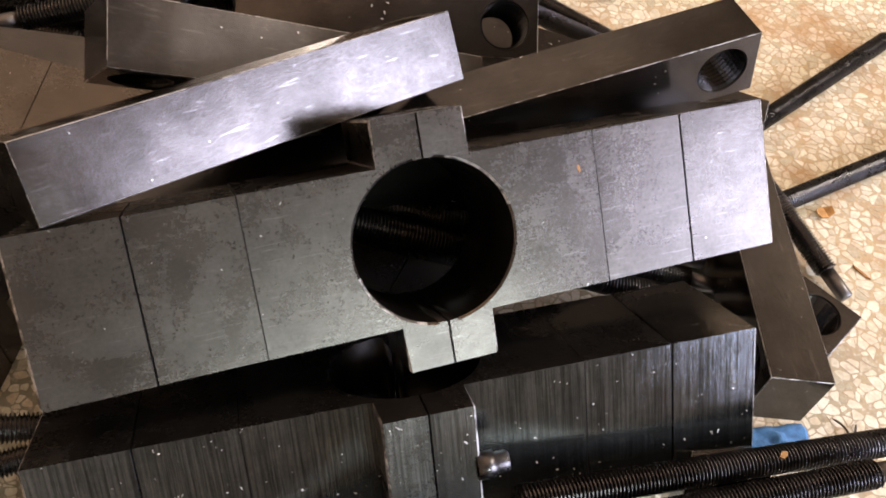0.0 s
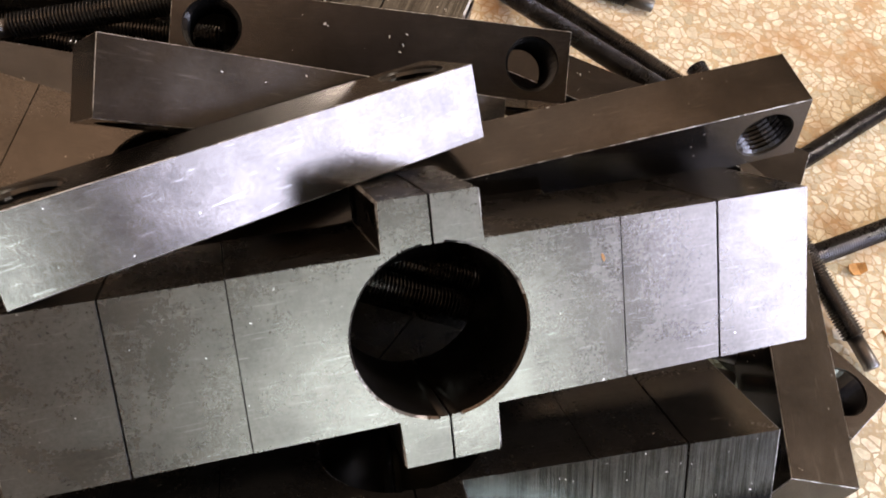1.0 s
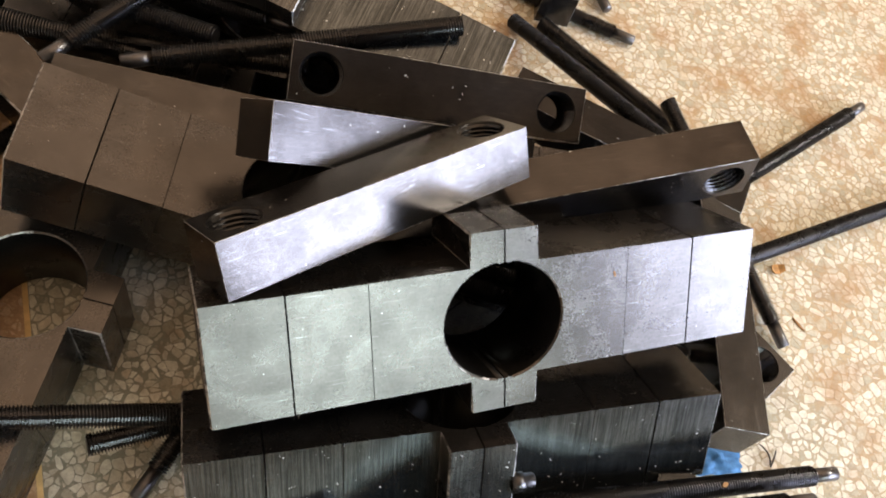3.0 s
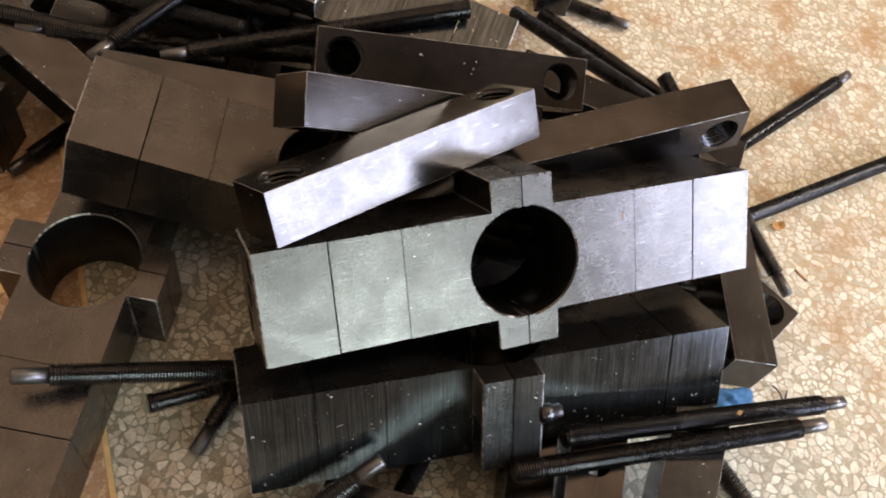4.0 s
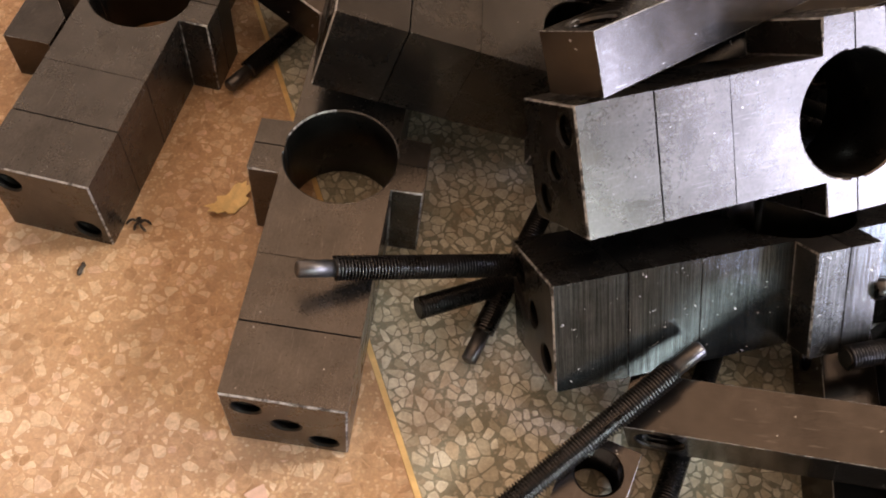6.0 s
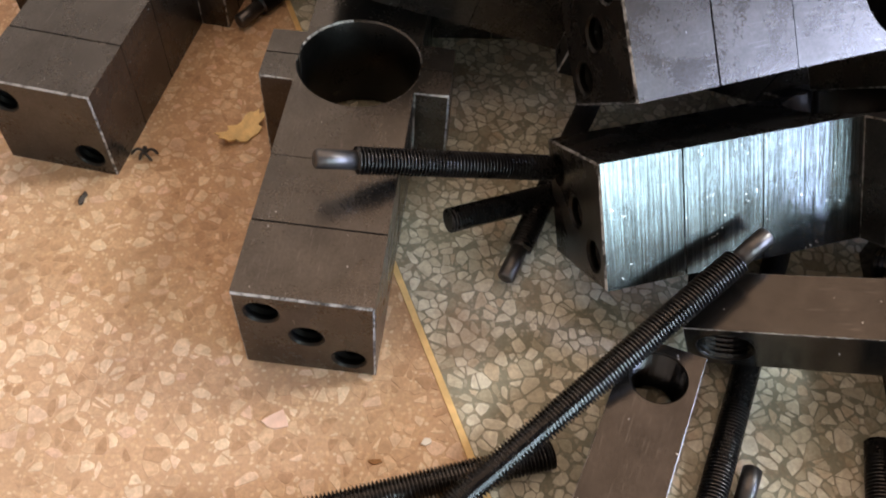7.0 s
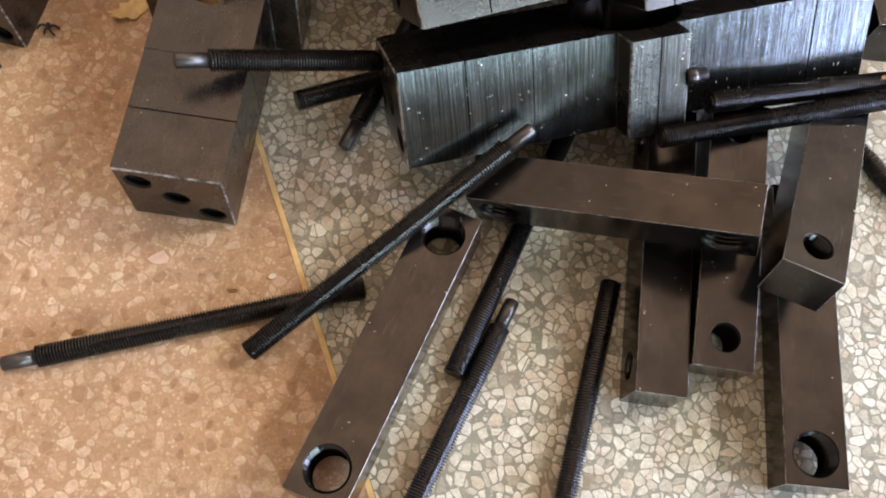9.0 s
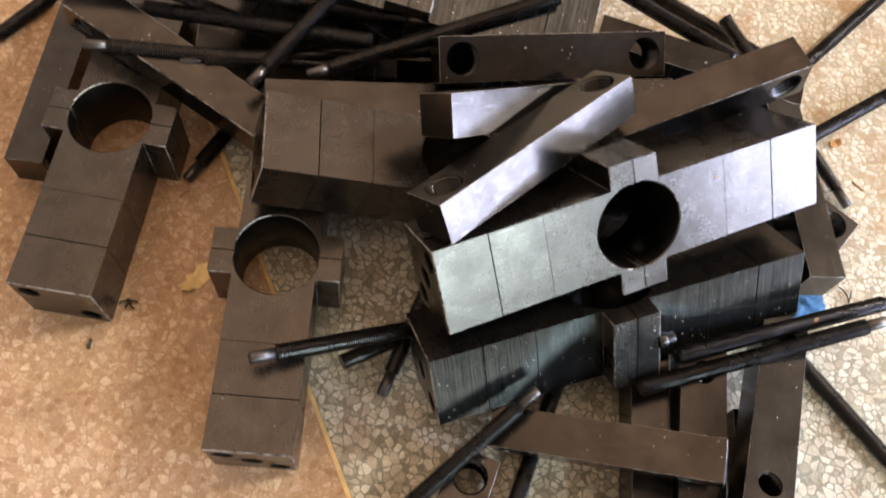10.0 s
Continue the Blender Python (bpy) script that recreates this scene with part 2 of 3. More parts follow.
        # away from the heap, past the laid chips, the shader carries the stones on
        x0, x1, y0, y1 = CHIP_BED
        off_x = maths('GREATER_THAN', maths('ABSOLUTE', maths('SUBTRACT', sep.outputs["X"], (x0 + x1) / 2), 0), (x1 - x0) / 2)
        off_y = maths('GREATER_THAN', maths('ABSOLUTE', maths('SUBTRACT', sep.outputs["Y"], (y0 + y1) / 2), 0), (y1 - y0) / 2)
        stones = []
        for feature in ('DISTANCE_TO_EDGE', 'F1'):
            v = add("ShaderNodeTexVoronoi", Scale=1 / 0.0085)
            v.voronoi_dimensions, v.feature = '2D', feature
            link(wv.outputs[0], v.inputs["Vector"])
            stones.append(v)
        hue = nt.nodes.new("ShaderNodeSeparateColor")
        link(stones[1].outputs["Color"], hue.inputs[0])
        kinds = []
        for stops in (TAN_CHIPS, GREY_CHIPS):
            r = ramp(nt, [(k / (len(stops) - 1), c) for k, c in enumerate(stops)])
            link(hue.outputs[0], r.inputs["Fac"])
            kinds.append(r.outputs[0])
        inside = maths('GREATER_THAN', stones[0].outputs["Distance"], 0.07)
        colour = mixed(colour, mixed(kinds[0], kinds[1], cut), maths('MULTIPLY', inside, maths('MAXIMUM', off_x, off_y)))
    else:
        info = nt.nodes.new("ShaderNodeObjectInfo")
        pick = maths('FRACT', maths('MULTIPLY_ADD', info.outputs["Random"], 7.31, geo.outputs["Random Per Island"]), 0)
        stops = TAN_CHIPS if bed == 'tan' else GREY_CHIPS
        chip = ramp(nt, [(k / (len(stops) - 1), c) for k, c in enumerate(stops)])
        link(pick, chip.inputs["Fac"])
        vein = add("ShaderNodeTexNoise", Scale=150.0, Detail=3.0, Roughness=0.65, Distortion=0.6)
        link(place, vein.inputs["Vector"])
        vr = ramp(nt, [(0.32, (0.82, 0.80, 0.77)), (0.68, (1.12, 1.12, 1.12))])
        link(vein.outputs["Fac"], vr.inputs["Fac"])
        veined = nt.nodes.new("ShaderNodeVectorMath")
        veined.operation = 'MULTIPLY'
        link(chip.outputs[0], veined.inputs[0])
        link(vr.outputs[0], veined.inputs[1])
        colour = veined.outputs[0]
        if bed == 'grey':
            colour = mixed(colour, (0.64, 0.53, 0.345), maths('MULTIPLY', dusty.outputs[0], 0.2))
    fine = add("ShaderNodeTexNoise", Scale=420.0, Detail=4.0, Roughness=0.7)
    link(place, fine.inputs["Vector"])
    fr = ramp(nt, [(0.3, (0.84, 0.83, 0.82)), (0.7, (1.14, 1.14, 1.13))])
    link(fine.outputs["Fac"], fr.inputs["Fac"])
    grained = nt.nodes.new("ShaderNodeVectorMath")
    grained.operation = 'MULTIPLY'
    link(colour, grained.inputs[0])
    link(fr.outputs[0], grained.inputs[1])
    colour = grained.outputs[0]
    # grime and oil spots with shapes of their own
    grime = add("ShaderNodeTexNoise", Scale=22.0, Detail=4.0, Roughness=0.7)
    link(place, grime.inputs["Vector"])
    gm = ramp(nt, [(0.50, (0, 0, 0)), (0.75, (0.62, 0.62, 0.62))])
    link(grime.outputs["Fac"], gm.inputs["Fac"])
    colour = mixed(colour, (0.33, 0.205, 0.115), gm.outputs[0])
    rust = add("ShaderNodeTexNoise", Scale=14.0, Detail=5.0, Roughness=0.65)
    link(place, rust.inputs["Vector"])
    rm = ramp(nt, [(0.50, (0, 0, 0)), (0.66, (0.75, 0.75, 0.75))])
    link(rust.outputs["Fac"], rm.inputs["Fac"])
    colour = mixed(colour, (0.40, 0.215, 0.085), maths('MULTIPLY', rm.outputs[0], dusty.outputs[0]))
    link(colour, bsdf.inputs["Base Color"])
    rough = add("ShaderNodeMapRange")
    rough.inputs["To Min"].default_value, rough.inputs["To Max"].default_value = (0.45, 0.7) if bed == 'cement' else (0.34, 0.56)
    link(cloud.outputs["Fac"], rough.inputs["Value"])
    link(rough.outputs[0], bsdf.inputs["Roughness"])
    bump = add("ShaderNodeBump", Strength=0.2, Distance=0.0004)
    link(fine.outputs["Fac"], bump.inputs["Height"])
    link(bump.outputs[0], bsdf.inputs["Normal"])
    return m


def plain(name, colour, rough, vary=0.25, scale=30.0, metal=0.0, bump=0.2):
    m, nt, bsdf = material(name)
    add, link = nodes_for(nt)
    co = nt.nodes.new("ShaderNodeTexCoord")
    n = add("ShaderNodeTexNoise", Scale=scale, Detail=5.0, Roughness=0.65)
    link(co.outputs["Object"], n.inputs["Vector"])
    r = ramp(nt, [(0.3, tuple(c * (1 - vary) for c in colour)), (0.7, tuple(min(1, c * (1 + vary)) for c in colour))])
    link(n.outputs["Fac"], r.inputs["Fac"])
    link(r.outputs[0], bsdf.inputs["Base Color"])
    bsdf.inputs["Roughness"].default_value = rough
    bsdf.inputs["Metallic"].default_value = metal
    b = add("ShaderNodeBump", Strength=bump, Distance=0.001)
    link(n.outputs["Fac"], b.inputs["Height"])
    link(b.outputs[0], bsdf.inputs["Normal"])
    return m


# the divider strip between the two pours runs through these two points of the floor
STRIP_A, STRIP_B = (-0.371, 0.150), (-0.177, -0.393)
STRIP_SLOPE = -(STRIP_B[0] - STRIP_A[0]) / (STRIP_B[1] - STRIP_A[1])
STRIP_OFFSET = STRIP_A[0] + STRIP_SLOPE * STRIP_A[1]

TAN_BED = ((0.446, 0.267, 0.151), (0.57, 0.369, 0.224))
CHIP_BED = (-0.72, 0.66, -0.46, 0.66)      # the stretch of floor whose stones are laid one by one
GREY_BED = ((0.222, 0.222, 0.17), (0.335, 0.332, 0.255))
TAN_CHIPS = ((0.42, 0.25, 0.14), (0.50, 0.315, 0.185), (0.57, 0.375, 0.23), (0.64, 0.445, 0.285), (0.735, 0.57, 0.40), (0.65, 0.43, 0.305))
GREY_CHIPS = ((0.36, 0.335, 0.25), (0.54, 0.515, 0.41), (0.65, 0.63, 0.525), (0.73, 0.72, 0.62), (0.76, 0.75, 0.655), (0.58, 0.50, 0.37))
TERRAZZO = terrazzo("terrazzo_cement", 'cement')
TAN_STONE, GREY_STONE = terrazzo("tan_stone_chips", 'tan'), terrazzo("grey_stone_chips", 'grey')
BRASS = plain("divider_strip", (0.80, 0.56, 0.25), 0.45, 0.2, 60)
PLASTER = plain("wall_plaster", (0.42, 0.36, 0.30), 0.85, 0.08, 3)
CEILING = plain("ceiling_paint", (0.15, 0.12, 0.095), 0.9, 0.05, 2)
PAPER = plain("torn_card", (0.82, 0.60, 0.29), 0.8, 0.2, 120)
CLOTH = plain("blue_cloth", (0.05, 0.17, 0.34), 0.9, 0.4, 160)
SWARF = plain("dark_swarf", (0.035, 0.025, 0.02), 0.6)
RUSTBIT = plain("rusty_crumb", (0.30, 0.14, 0.05), 0.85, 0.4, 200)


# ---------------------------------------------------------------- mesh helpers
def part(name, bm, mats, parent=None, label=""):
    me = bpy.data.meshes.new(name)
    bm.to_mesh(me)
    bm.free()
    for m in (mats if isinstance(mats, (list, tuple)) else [mats]):
        me.materials.append(m)
    ob = new(name, me)
    if parent is not None:
        ob.parent = parent
    return tagged(ob, label) if label else ob


def placed(at, along, up):
    """A pose whose x runs along one direction and whose z lies nearest to another."""
    x = Vector(along).normalized()
    z = Vector(up)
    z = (z - x * z.dot(x)).normalized()
    y = z.cross(x)
    m = Matrix((x, y, z)).transposed().to_4x4()
    m.translation = at
    return m


def ring(r, n, cx=0.0, cy=0.0):
    return [(cx + r * math.cos(2 * math.pi * i / n), cy + r * math.sin(2 * math.pi * i / n)) for i in range(n)]


def prism(outline, height, holes=(), bevel=0.0011, axis='z', joints=(), sink=0.0004):
    """An outline pulled up by height about its middle, with through holes (x, y, radius, threads), edges worn round.
    Faces: 0 body, 1 worn edge, 2 hole wall. axis 'x' lays the pull along x, the outline in y, z."""
    bm = bmesh.new()
    loops = [outline] + [ring(r, 28, x, y) for x, y, r, _ in holes]
    top_edges, tops, bottoms = [], [], []
    for pts in loops:
        vs = [bm.verts.new((x, y, height / 2)) for x, y in pts]
        tops.append(vs)
        top_edges += [bm.edges.new((vs[i], vs[(i + 1) % len(vs)])) for i in range(len(vs))]
    bmesh.ops.triangle_fill(bm, use_beauty=True, use_dissolve=False, edges=top_edges)
    faces = list(bm.faces)
    for f in faces:
        f.normal_update()
        if f.normal.z < 0:
            f.normal_flip()
    lower = {}
    for vs in tops:
        lo = [bm.verts.new((v.co.x, v.co.y, -height / 2)) for v in vs]
        bottoms.append(lo)
        lower.update(zip(vs, lo))
    for f in faces:
        bm.faces.new([lower[v] for v in reversed(f.verts)])
    walls = []
    for k, (hi, lo) in enumerate(zip(tops, bottoms)):
        n = len(hi)
        threads = holes[k - 1][3] if k else 0
        levels = [hi]
        if threads:
            cx, cy, r, _ = holes[k - 1]
            for s in range(1, 2 * threads):
                z = height / 2 - height * s / (2 * threads)
                rr = r * (1.0 if s % 2 else 1.10)
                levels.append([bm.verts.new((x, y, z)) for x, y in ring(rr, n, cx, cy)])
        levels.append(lo)
        for a, b in zip(levels, levels[1:]):
            for i in range(n):
                j = (i + 1) % n
                f = bm.faces.new((a[i], a[j], b[j], b[i]))
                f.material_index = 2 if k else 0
                f.smooth = bool(k) and not threads
                walls.append(f)
    bmesh.ops.recalc_face_normals(bm, faces=list(bm.faces))
    if bevel:
        sharp = [e for e in bm.edges if len(e.link_faces) == 2 and e.calc_face_angle() > 0.6
                 and not (e.link_faces[0].material_index == 2 and e.link_faces[1].material_index == 2)]
        k = 2 if axis == 'x' else 0
        tight = [e for e in sharp if any(all(abs(v.co[k] - p) < 0.0005 for v in e.verts) for p in joints)]
        mouths = [e for e in sharp if 2 in (e.link_faces[0].material_index, e.link_faces[1].material_index)]
        rest = [e for e in sharp if e not in tight and e not in mouths]
        for kind, edges, width in ((1, tight, 0.0003), (2, mouths, sink), (1, rest, bevel)):
            edges = [e for e in edges if e.is_valid]
            if edges:
                r = bmesh.ops.bevel(bm, geom=edges, offset=width, segments=1, profile=0.5, affect='EDGES', clamp_overlap=True)
                for f in r["faces"]:
                    f.material_index = kind
    if axis == 'x':
        bmesh.ops.transform(bm, matrix=Matrix(((0, 0, 1, 0), (1, 0, 0, 0), (0, 1, 0, 0), (0, 0, 0, 1))), verts=bm.verts)
    return bm


def rect(x0, x1, y0, y1):
    return [(x0, y0), (x1, y0), (x1, y1), (x0, y1)]


# ---------------------------------------------------------------- sizes of the machined parts
L, W, T = 0.3753, 0.0779, 0.0748             # clamp block: length, width, height
EAR, JUT, BORE_R = 0.0228, 0.0228, 0.0402    # half length and reach of the ears, radius of the bore
S1, S2 = 0.0876, 0.1375                      # joints between the segments, from the middle
BL, BW, BT, BH = 0.2318, 0.0437, 0.0378, 0.0932   # flat bar: length, width, thickness, holes from the middle
STUD_L, STUD_R, TIP_R, TIP_L, PITCH = 0.262, 0.0082, 0.0056, 0.024, 0.0022


# ---------------------------------------------------------------- the room
ROOM = [(-2.6, WALL_AT), (-2.4, 4.8)]        # local x and y of the walls


def box_bm(x0, x1, y0, y1, z0, z1):
    bm = bmesh.new()
    bmesh.ops.create_cube(bm, size=1, matrix=Matrix.Translation(((x0 + x1) / 2, (y0 + y1) / 2, (z0 + z1) / 2)) @ Matrix.Diagonal((x1 - x0, y1 - y0, z1 - z0, 1)))
    return bm


def build_room():
    (x0, x1), (y0, y1) = ROOM
    bm = bmesh.new()
    bmesh.ops.create_grid(bm, x_segments=4, y_segments=4, size=6.5)
    floor = tagged(part("floor", bm, TERRAZZO), "terrazzo floor of cream stone chips in tan and grey cement", "floor", kind="structure")
    for name, box in (("wall_west", (x0 - 0.2, x0, y0 - 0.2, y1 + 0.2, 0, HIGH)), ("wall_north", (x0, x1, y1, y1 + 0.2, 0, HIGH)),
                      ("wall_south", (x0, x1, y0 - 0.2, y0, 0, HIGH))):
        w = part(name, box_bm(*box), PLASTER)
        w.matrix_world = TURN
        tagged(w, "warm cream plastered workshop wall", "wall", kind="structure")
    # the window wall, pieced round its openings
    bm = bmesh.new()
    holes = [(mid - wide / 2, mid + wide / 2, low, high) for mid, wide, low, high in OPENINGS]
    across = sorted({y0 - 0.2, y1 + 0.2} | {v for h in holes for v in h[:2]})
    upward = sorted({0.0, HIGH} | {v for h in holes for v in h[2:]})
    for a, b in zip(across, across[1:]):
        for lo, hi in zip(upward, upward[1:]):
            if not any(h[0] < (a + b) / 2 < h[1] and h[2] < (lo + hi) / 2 < h[3] for h in holes):
                bmesh.ops.create_cube(bm, size=1, matrix=Matrix.Translation((x1 + 0.1, (a + b) / 2, (lo + hi) / 2)) @ Matrix.Diagonal((0.2, b - a, hi - lo, 1)))
    w = part("wall_east", bm, PLASTER)
    w.matrix_world = TURN
    tagged(w, "warm cream plastered wall with three window openings", "wall", kind="structure")
    # ceiling pieced round the gap for the added overhead fill
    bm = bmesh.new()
    for a0, a1, b0, b1 in ((x0 - 0.2, FILL_OPENING[0], y0 - 0.2, y1 + 0.2), (FILL_OPENING[1], x1 + 0.2, y0 - 0.2, y1 + 0.2),
                           (FILL_OPENING[0], FILL_OPENING[1], y0 - 0.2, FILL_OPENING[2]), (FILL_OPENING[0], FILL_OPENING[1], FILL_OPENING[3], y1 + 0.2)):
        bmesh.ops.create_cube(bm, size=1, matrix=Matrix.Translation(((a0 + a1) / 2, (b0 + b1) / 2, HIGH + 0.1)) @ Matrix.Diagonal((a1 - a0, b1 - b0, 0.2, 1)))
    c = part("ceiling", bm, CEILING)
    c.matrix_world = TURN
    tagged(c, "plain painted ceiling, out of view, open for the overhead fill", "ceiling", kind="structure")
    # the divider strip, let into the floor
    a, b = Vector((*STRIP_A, 0)), Vector((*STRIP_B, 0))
    way = (b - a).normalized()
    a, b = a - way * 1.2, b + way * 1.0
    bm = bmesh.new()
    bmesh.ops.create_cube(bm, size=1, matrix=Matrix.Diagonal(((b - a).length, 0.0042, 0.003, 1)))
    s = part("floor_divider_strip", bm, BRASS)
    s.matrix_world = placed((a + b) / 2 + Vector((0, 0, -0.0009)), way, (0, 0, 1))
    tagged(s, "thin yellow divider strip let into the terrazzo", "divider strip", kind="structure")


build_room()

# ---------------------------------------------------------------- clamp blocks
def clamp_half():
    """The middle segment on the -x side: half the bore and half of both ears."""
    pts = [(0, -W / 2 - JUT), (0, -BORE_R)]
    n = 24
    pts += [(-BORE_R * math.sin(math.pi * i / n), -BORE_R * math.cos(math.pi * i / n)) for i in range(1, n)]
    pts += [(0, BORE_R), (0, W / 2 + JUT), (-EAR, W / 2 + JUT), (-EAR, W / 2), (-S1, W / 2), (-S1, -W / 2), (-EAR, -W / 2), (-EAR, -W / 2 - JUT)]
    return [(x - 0.0003, y) for x, y in pts]


END_HOLES = [(0.0235, 0.0205, 0.0092, 9), (0.0, 0.0, 0.0092, 9), (-0.0235, -0.0205, 0.0092, 9)]


def dull_joints(bm, planes):
    """Edges that meet a neighbouring segment stay dark and unworn."""
    for f in bm.faces:
        if f.material_index == 1 and any(abs(f.calc_center_median().x - p) < 0.0005 for p in planes):
            f.material_index = 2


def clamp_block(label, m, mats, holes=END_HOLES):
    """A split clamp of six steel segments butted end to end round a bore."""
    root = tagged(new("clamp_block"), label, "clamp block", group="split steel clamp blocks")
    root.empty_display_size = 0.05
    gap = 0.0003
    jaw = prism(clamp_half(), T, joints=(0.0, -S1))
    for f in jaw.faces:
        c = f.calc_center_median()
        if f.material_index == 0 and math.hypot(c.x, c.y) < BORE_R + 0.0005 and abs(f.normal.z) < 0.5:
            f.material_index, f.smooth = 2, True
        elif f.material_index == 1 and abs(math.hypot(c.x, c.y) - BORE_R) < 0.0016 and not -2.9 < math.atan2(c.y, c.x) < -1.9:
            f.material_index = 0       # rim dulled save one stretch, kept bright as a glint in the colour
    dull_joints(jaw, (0.0, -S1))
    first = part("jaw", jaw, mats, root)
    second = new("jaw", first.data)
    second.parent, second.rotation_euler = root, (0, 0, math.pi)
    bm = prism(rect(-(S2 - S1) / 2 + gap, (S2 - S1) / 2 - gap, -W / 2 + 0.0002, W / 2 - 0.0002), T, joints=(-(S2 - S1) / 2, (S2 - S1) / 2))
    dull_joints(bm, (-(S2 - S1) / 2, (S2 - S1) / 2))
    mid = part("spacer", bm, mats, root)
    mid.location = (-(S1 + S2) / 2, 0, 0)
    other = new("spacer", mid.data)
    other.parent, other.location, other.rotation_euler = root, ((S1 + S2) / 2, 0, 0), (0, 0, math.pi)
    bm = prism(rect(-W / 2, W / 2, -T / 2, T / 2), L / 2 - S2 - 2 * gap, holes, axis='x', sink=0.0013, joints=((L / 2 - S2) / 2,))
    dull_joints(bm, ((L / 2 - S2) / 2,))
    end = part("end_block", bm, mats, root)
    end.location = (-(S2 + L / 2) / 2, 0, 0)
    far = new("end_block", end.data)
    far.parent, far.location, far.rotation_euler = root, ((S2 + L / 2) / 2, 0, 0), (0, 0, math.pi)
    if len(mats) > 3:          # only the long sides are freshly milled
        for me in {ob.data for ob in root.children}:
            for p in me.polygons:
                if p.material_index == 0 and abs(p.normal.y) < 0.7:
                    p.material_index = 3
                elif p.material_index == 0 and abs(p.center.y) > W / 2 + 0.004:
                    p.material_index = 4       # the ears are duller
    root.matrix_world = m
    return root


FACE = [OXIDE, WORN, RECESS_SHADE]
face_clamp = clamp_block("blackened steel clamp block propped with its round bore facing out", placed((0.0054, 0.0088, 0.1511), (0.9476, 0.3195, -0.0093), (0.2336, -0.6726, 0.7021)), FACE)
UNDER = placed((0.0086, -0.0607, 0.0686), (0.9678, 0.2514, 0.0105), (-0.1577, 0.5734, 0.8040))
under_clamp = clamp_block("oily milled steel clamp block lying under another on its back", UNDER, [MILLED, WORN, RECESS_SHADE, OXIDE, DULLED])

tagged(copy_thing(under_clamp, placed((-0.1681, 0.2737, 0.1215), (0.961, -0.258, -0.101), (-0.276, -0.919, -0.279))),
       "dark milled steel clamp block lying on its side, an ear upwards")


def pin():
    """A short turned pin that sticks out of an ear, about x."""
    bm = bmesh.new()
    rows = [[bm.verts.new((x, r * math.cos(2 * math.pi * k / 18), r * math.sin(2 * math.pi * k / 18))) for k in range(18)]
            for x, r in ((0, 0.005), (0, 0.0068), (0.0085, 0.0068), (0.009, 0.0054), (0.0155, 0.0054), (0.0162, 0.0046), (0.0162, 0.0004))]
    for a, c in zip(rows, rows[1:]):
        for k in range(18):
            bm.faces.new((a[k], c[k], c[(k + 1) % 18], a[(k + 1) % 18])).smooth = True
    return bm


bolt = part("pin", pin(), STUD, under_clamp, "short bare pin in the ear of the block")
bolt.matrix_basis = UNDER.inverted() @ placed((0.0405, -0.1005, 0.107), (0.968, 0.251, 0.011), (0, 0, 1))


def clamp_copy(label, m, of=face_clamp):
    return tagged(copy_thing(of, m), label)


clamp_copy("dark steel clamp block lying flat on the terrazzo, bore upwards", placed((-0.3059, 0.0056, 0.0387), (0.1172, 0.9931, -0.0062), (0.0055, 0.0056, 1.0000)))
clamp_block("dark steel clamp block flat on the floor beside stacked bars", placed((-0.4724, 0.1587, 0.0366), (0.2042, 0.9789, -0.0002), (0.0037, -0.0006, 1.0000)), FACE, END_HOLES[::2])
clamp_copy("brown-black steel clamp block lying across another block", placed((-0.1375, 0.0799, 0.0901), (0.9672, -0.0330, -0.2520), (0.2512, -0.0241, 0.9676)))
clamp_copy("dark steel clamp block flat on the floor under loose studs", placed((-0.2046, 0.2676, 0.0375), (0.9987, -0.05, 0.0), (0, 0, 1)))
clamp_copy("dark steel clamp block flat on the floor deep in the heap", placed((-0.070, 0.162, 0.0375), (1.0, 0.02, 0.0), (0, 0, 1)))
clamp_copy("dark steel clamp block lying behind the heap", placed((-0.395, 0.420, 0.0376), (0.99, -0.05, 0.0), (0, 0, 1)))


# ---------------------------------------------------------------- flat bars
def thread_sleeve(r, turns, depth):
    """The thread cut into a hole: a ridged tube about z."""
    bm = bmesh.new()
    n, rows = 28, []
    for s in range(2 * turns + 1):
        rr = r * (1.085 if s % 2 == 0 else 0.97)
        rows.append([bm.verts.new((x, y, depth / 2 - depth * s / (2 * turns))) for x, y in ring(rr, n)])
    for a, c in zip(rows, rows[1:]):
        for k in range(n):
            bm.faces.new((a[k], c[k], c[(k + 1) % n], a[(k + 1) % n]))
    return bm


def flat_bar(label, m, length=BL, inset=BL / 2 - BH, mats=None, radius=0.0148):
    root = tagged(new("flat_bar"), label, "steel bar", group="drilled flat steel bars")
    root.empty_display_size = 0.03
    at = length / 2 - inset
    bm = prism(rect(-length / 2, length / 2, -BW / 2, BW / 2), BT, [(-at, 0, radius * 1.09, 0), (at, 0, radius * 1.09, 0)], bevel=0.0003)
    part("bar_body", bm, mats or [BARSTEEL, WORN, RECESS_SHADE], root)
    first = part("hole_thread", thread_sleeve(radius, 11, BT - 0.003), THREAD, root, "oily cut thread inside the hole")
    first.location = (at, 0, 0)
    second = tagged(new("hole_thread", first.data), "oily cut thread inside the hole")
    second.parent, second.location = root, (-at, 0, 0)
    root.matrix_world = m
    return root


bright_bar = flat_bar("blackened steel bar with two threaded holes catching window light", placed((-0.0807, 0.0486, 0.1952), (0.7873, 0.6038, -0.1244), (-0.3001, 0.5516, 0.7782)))
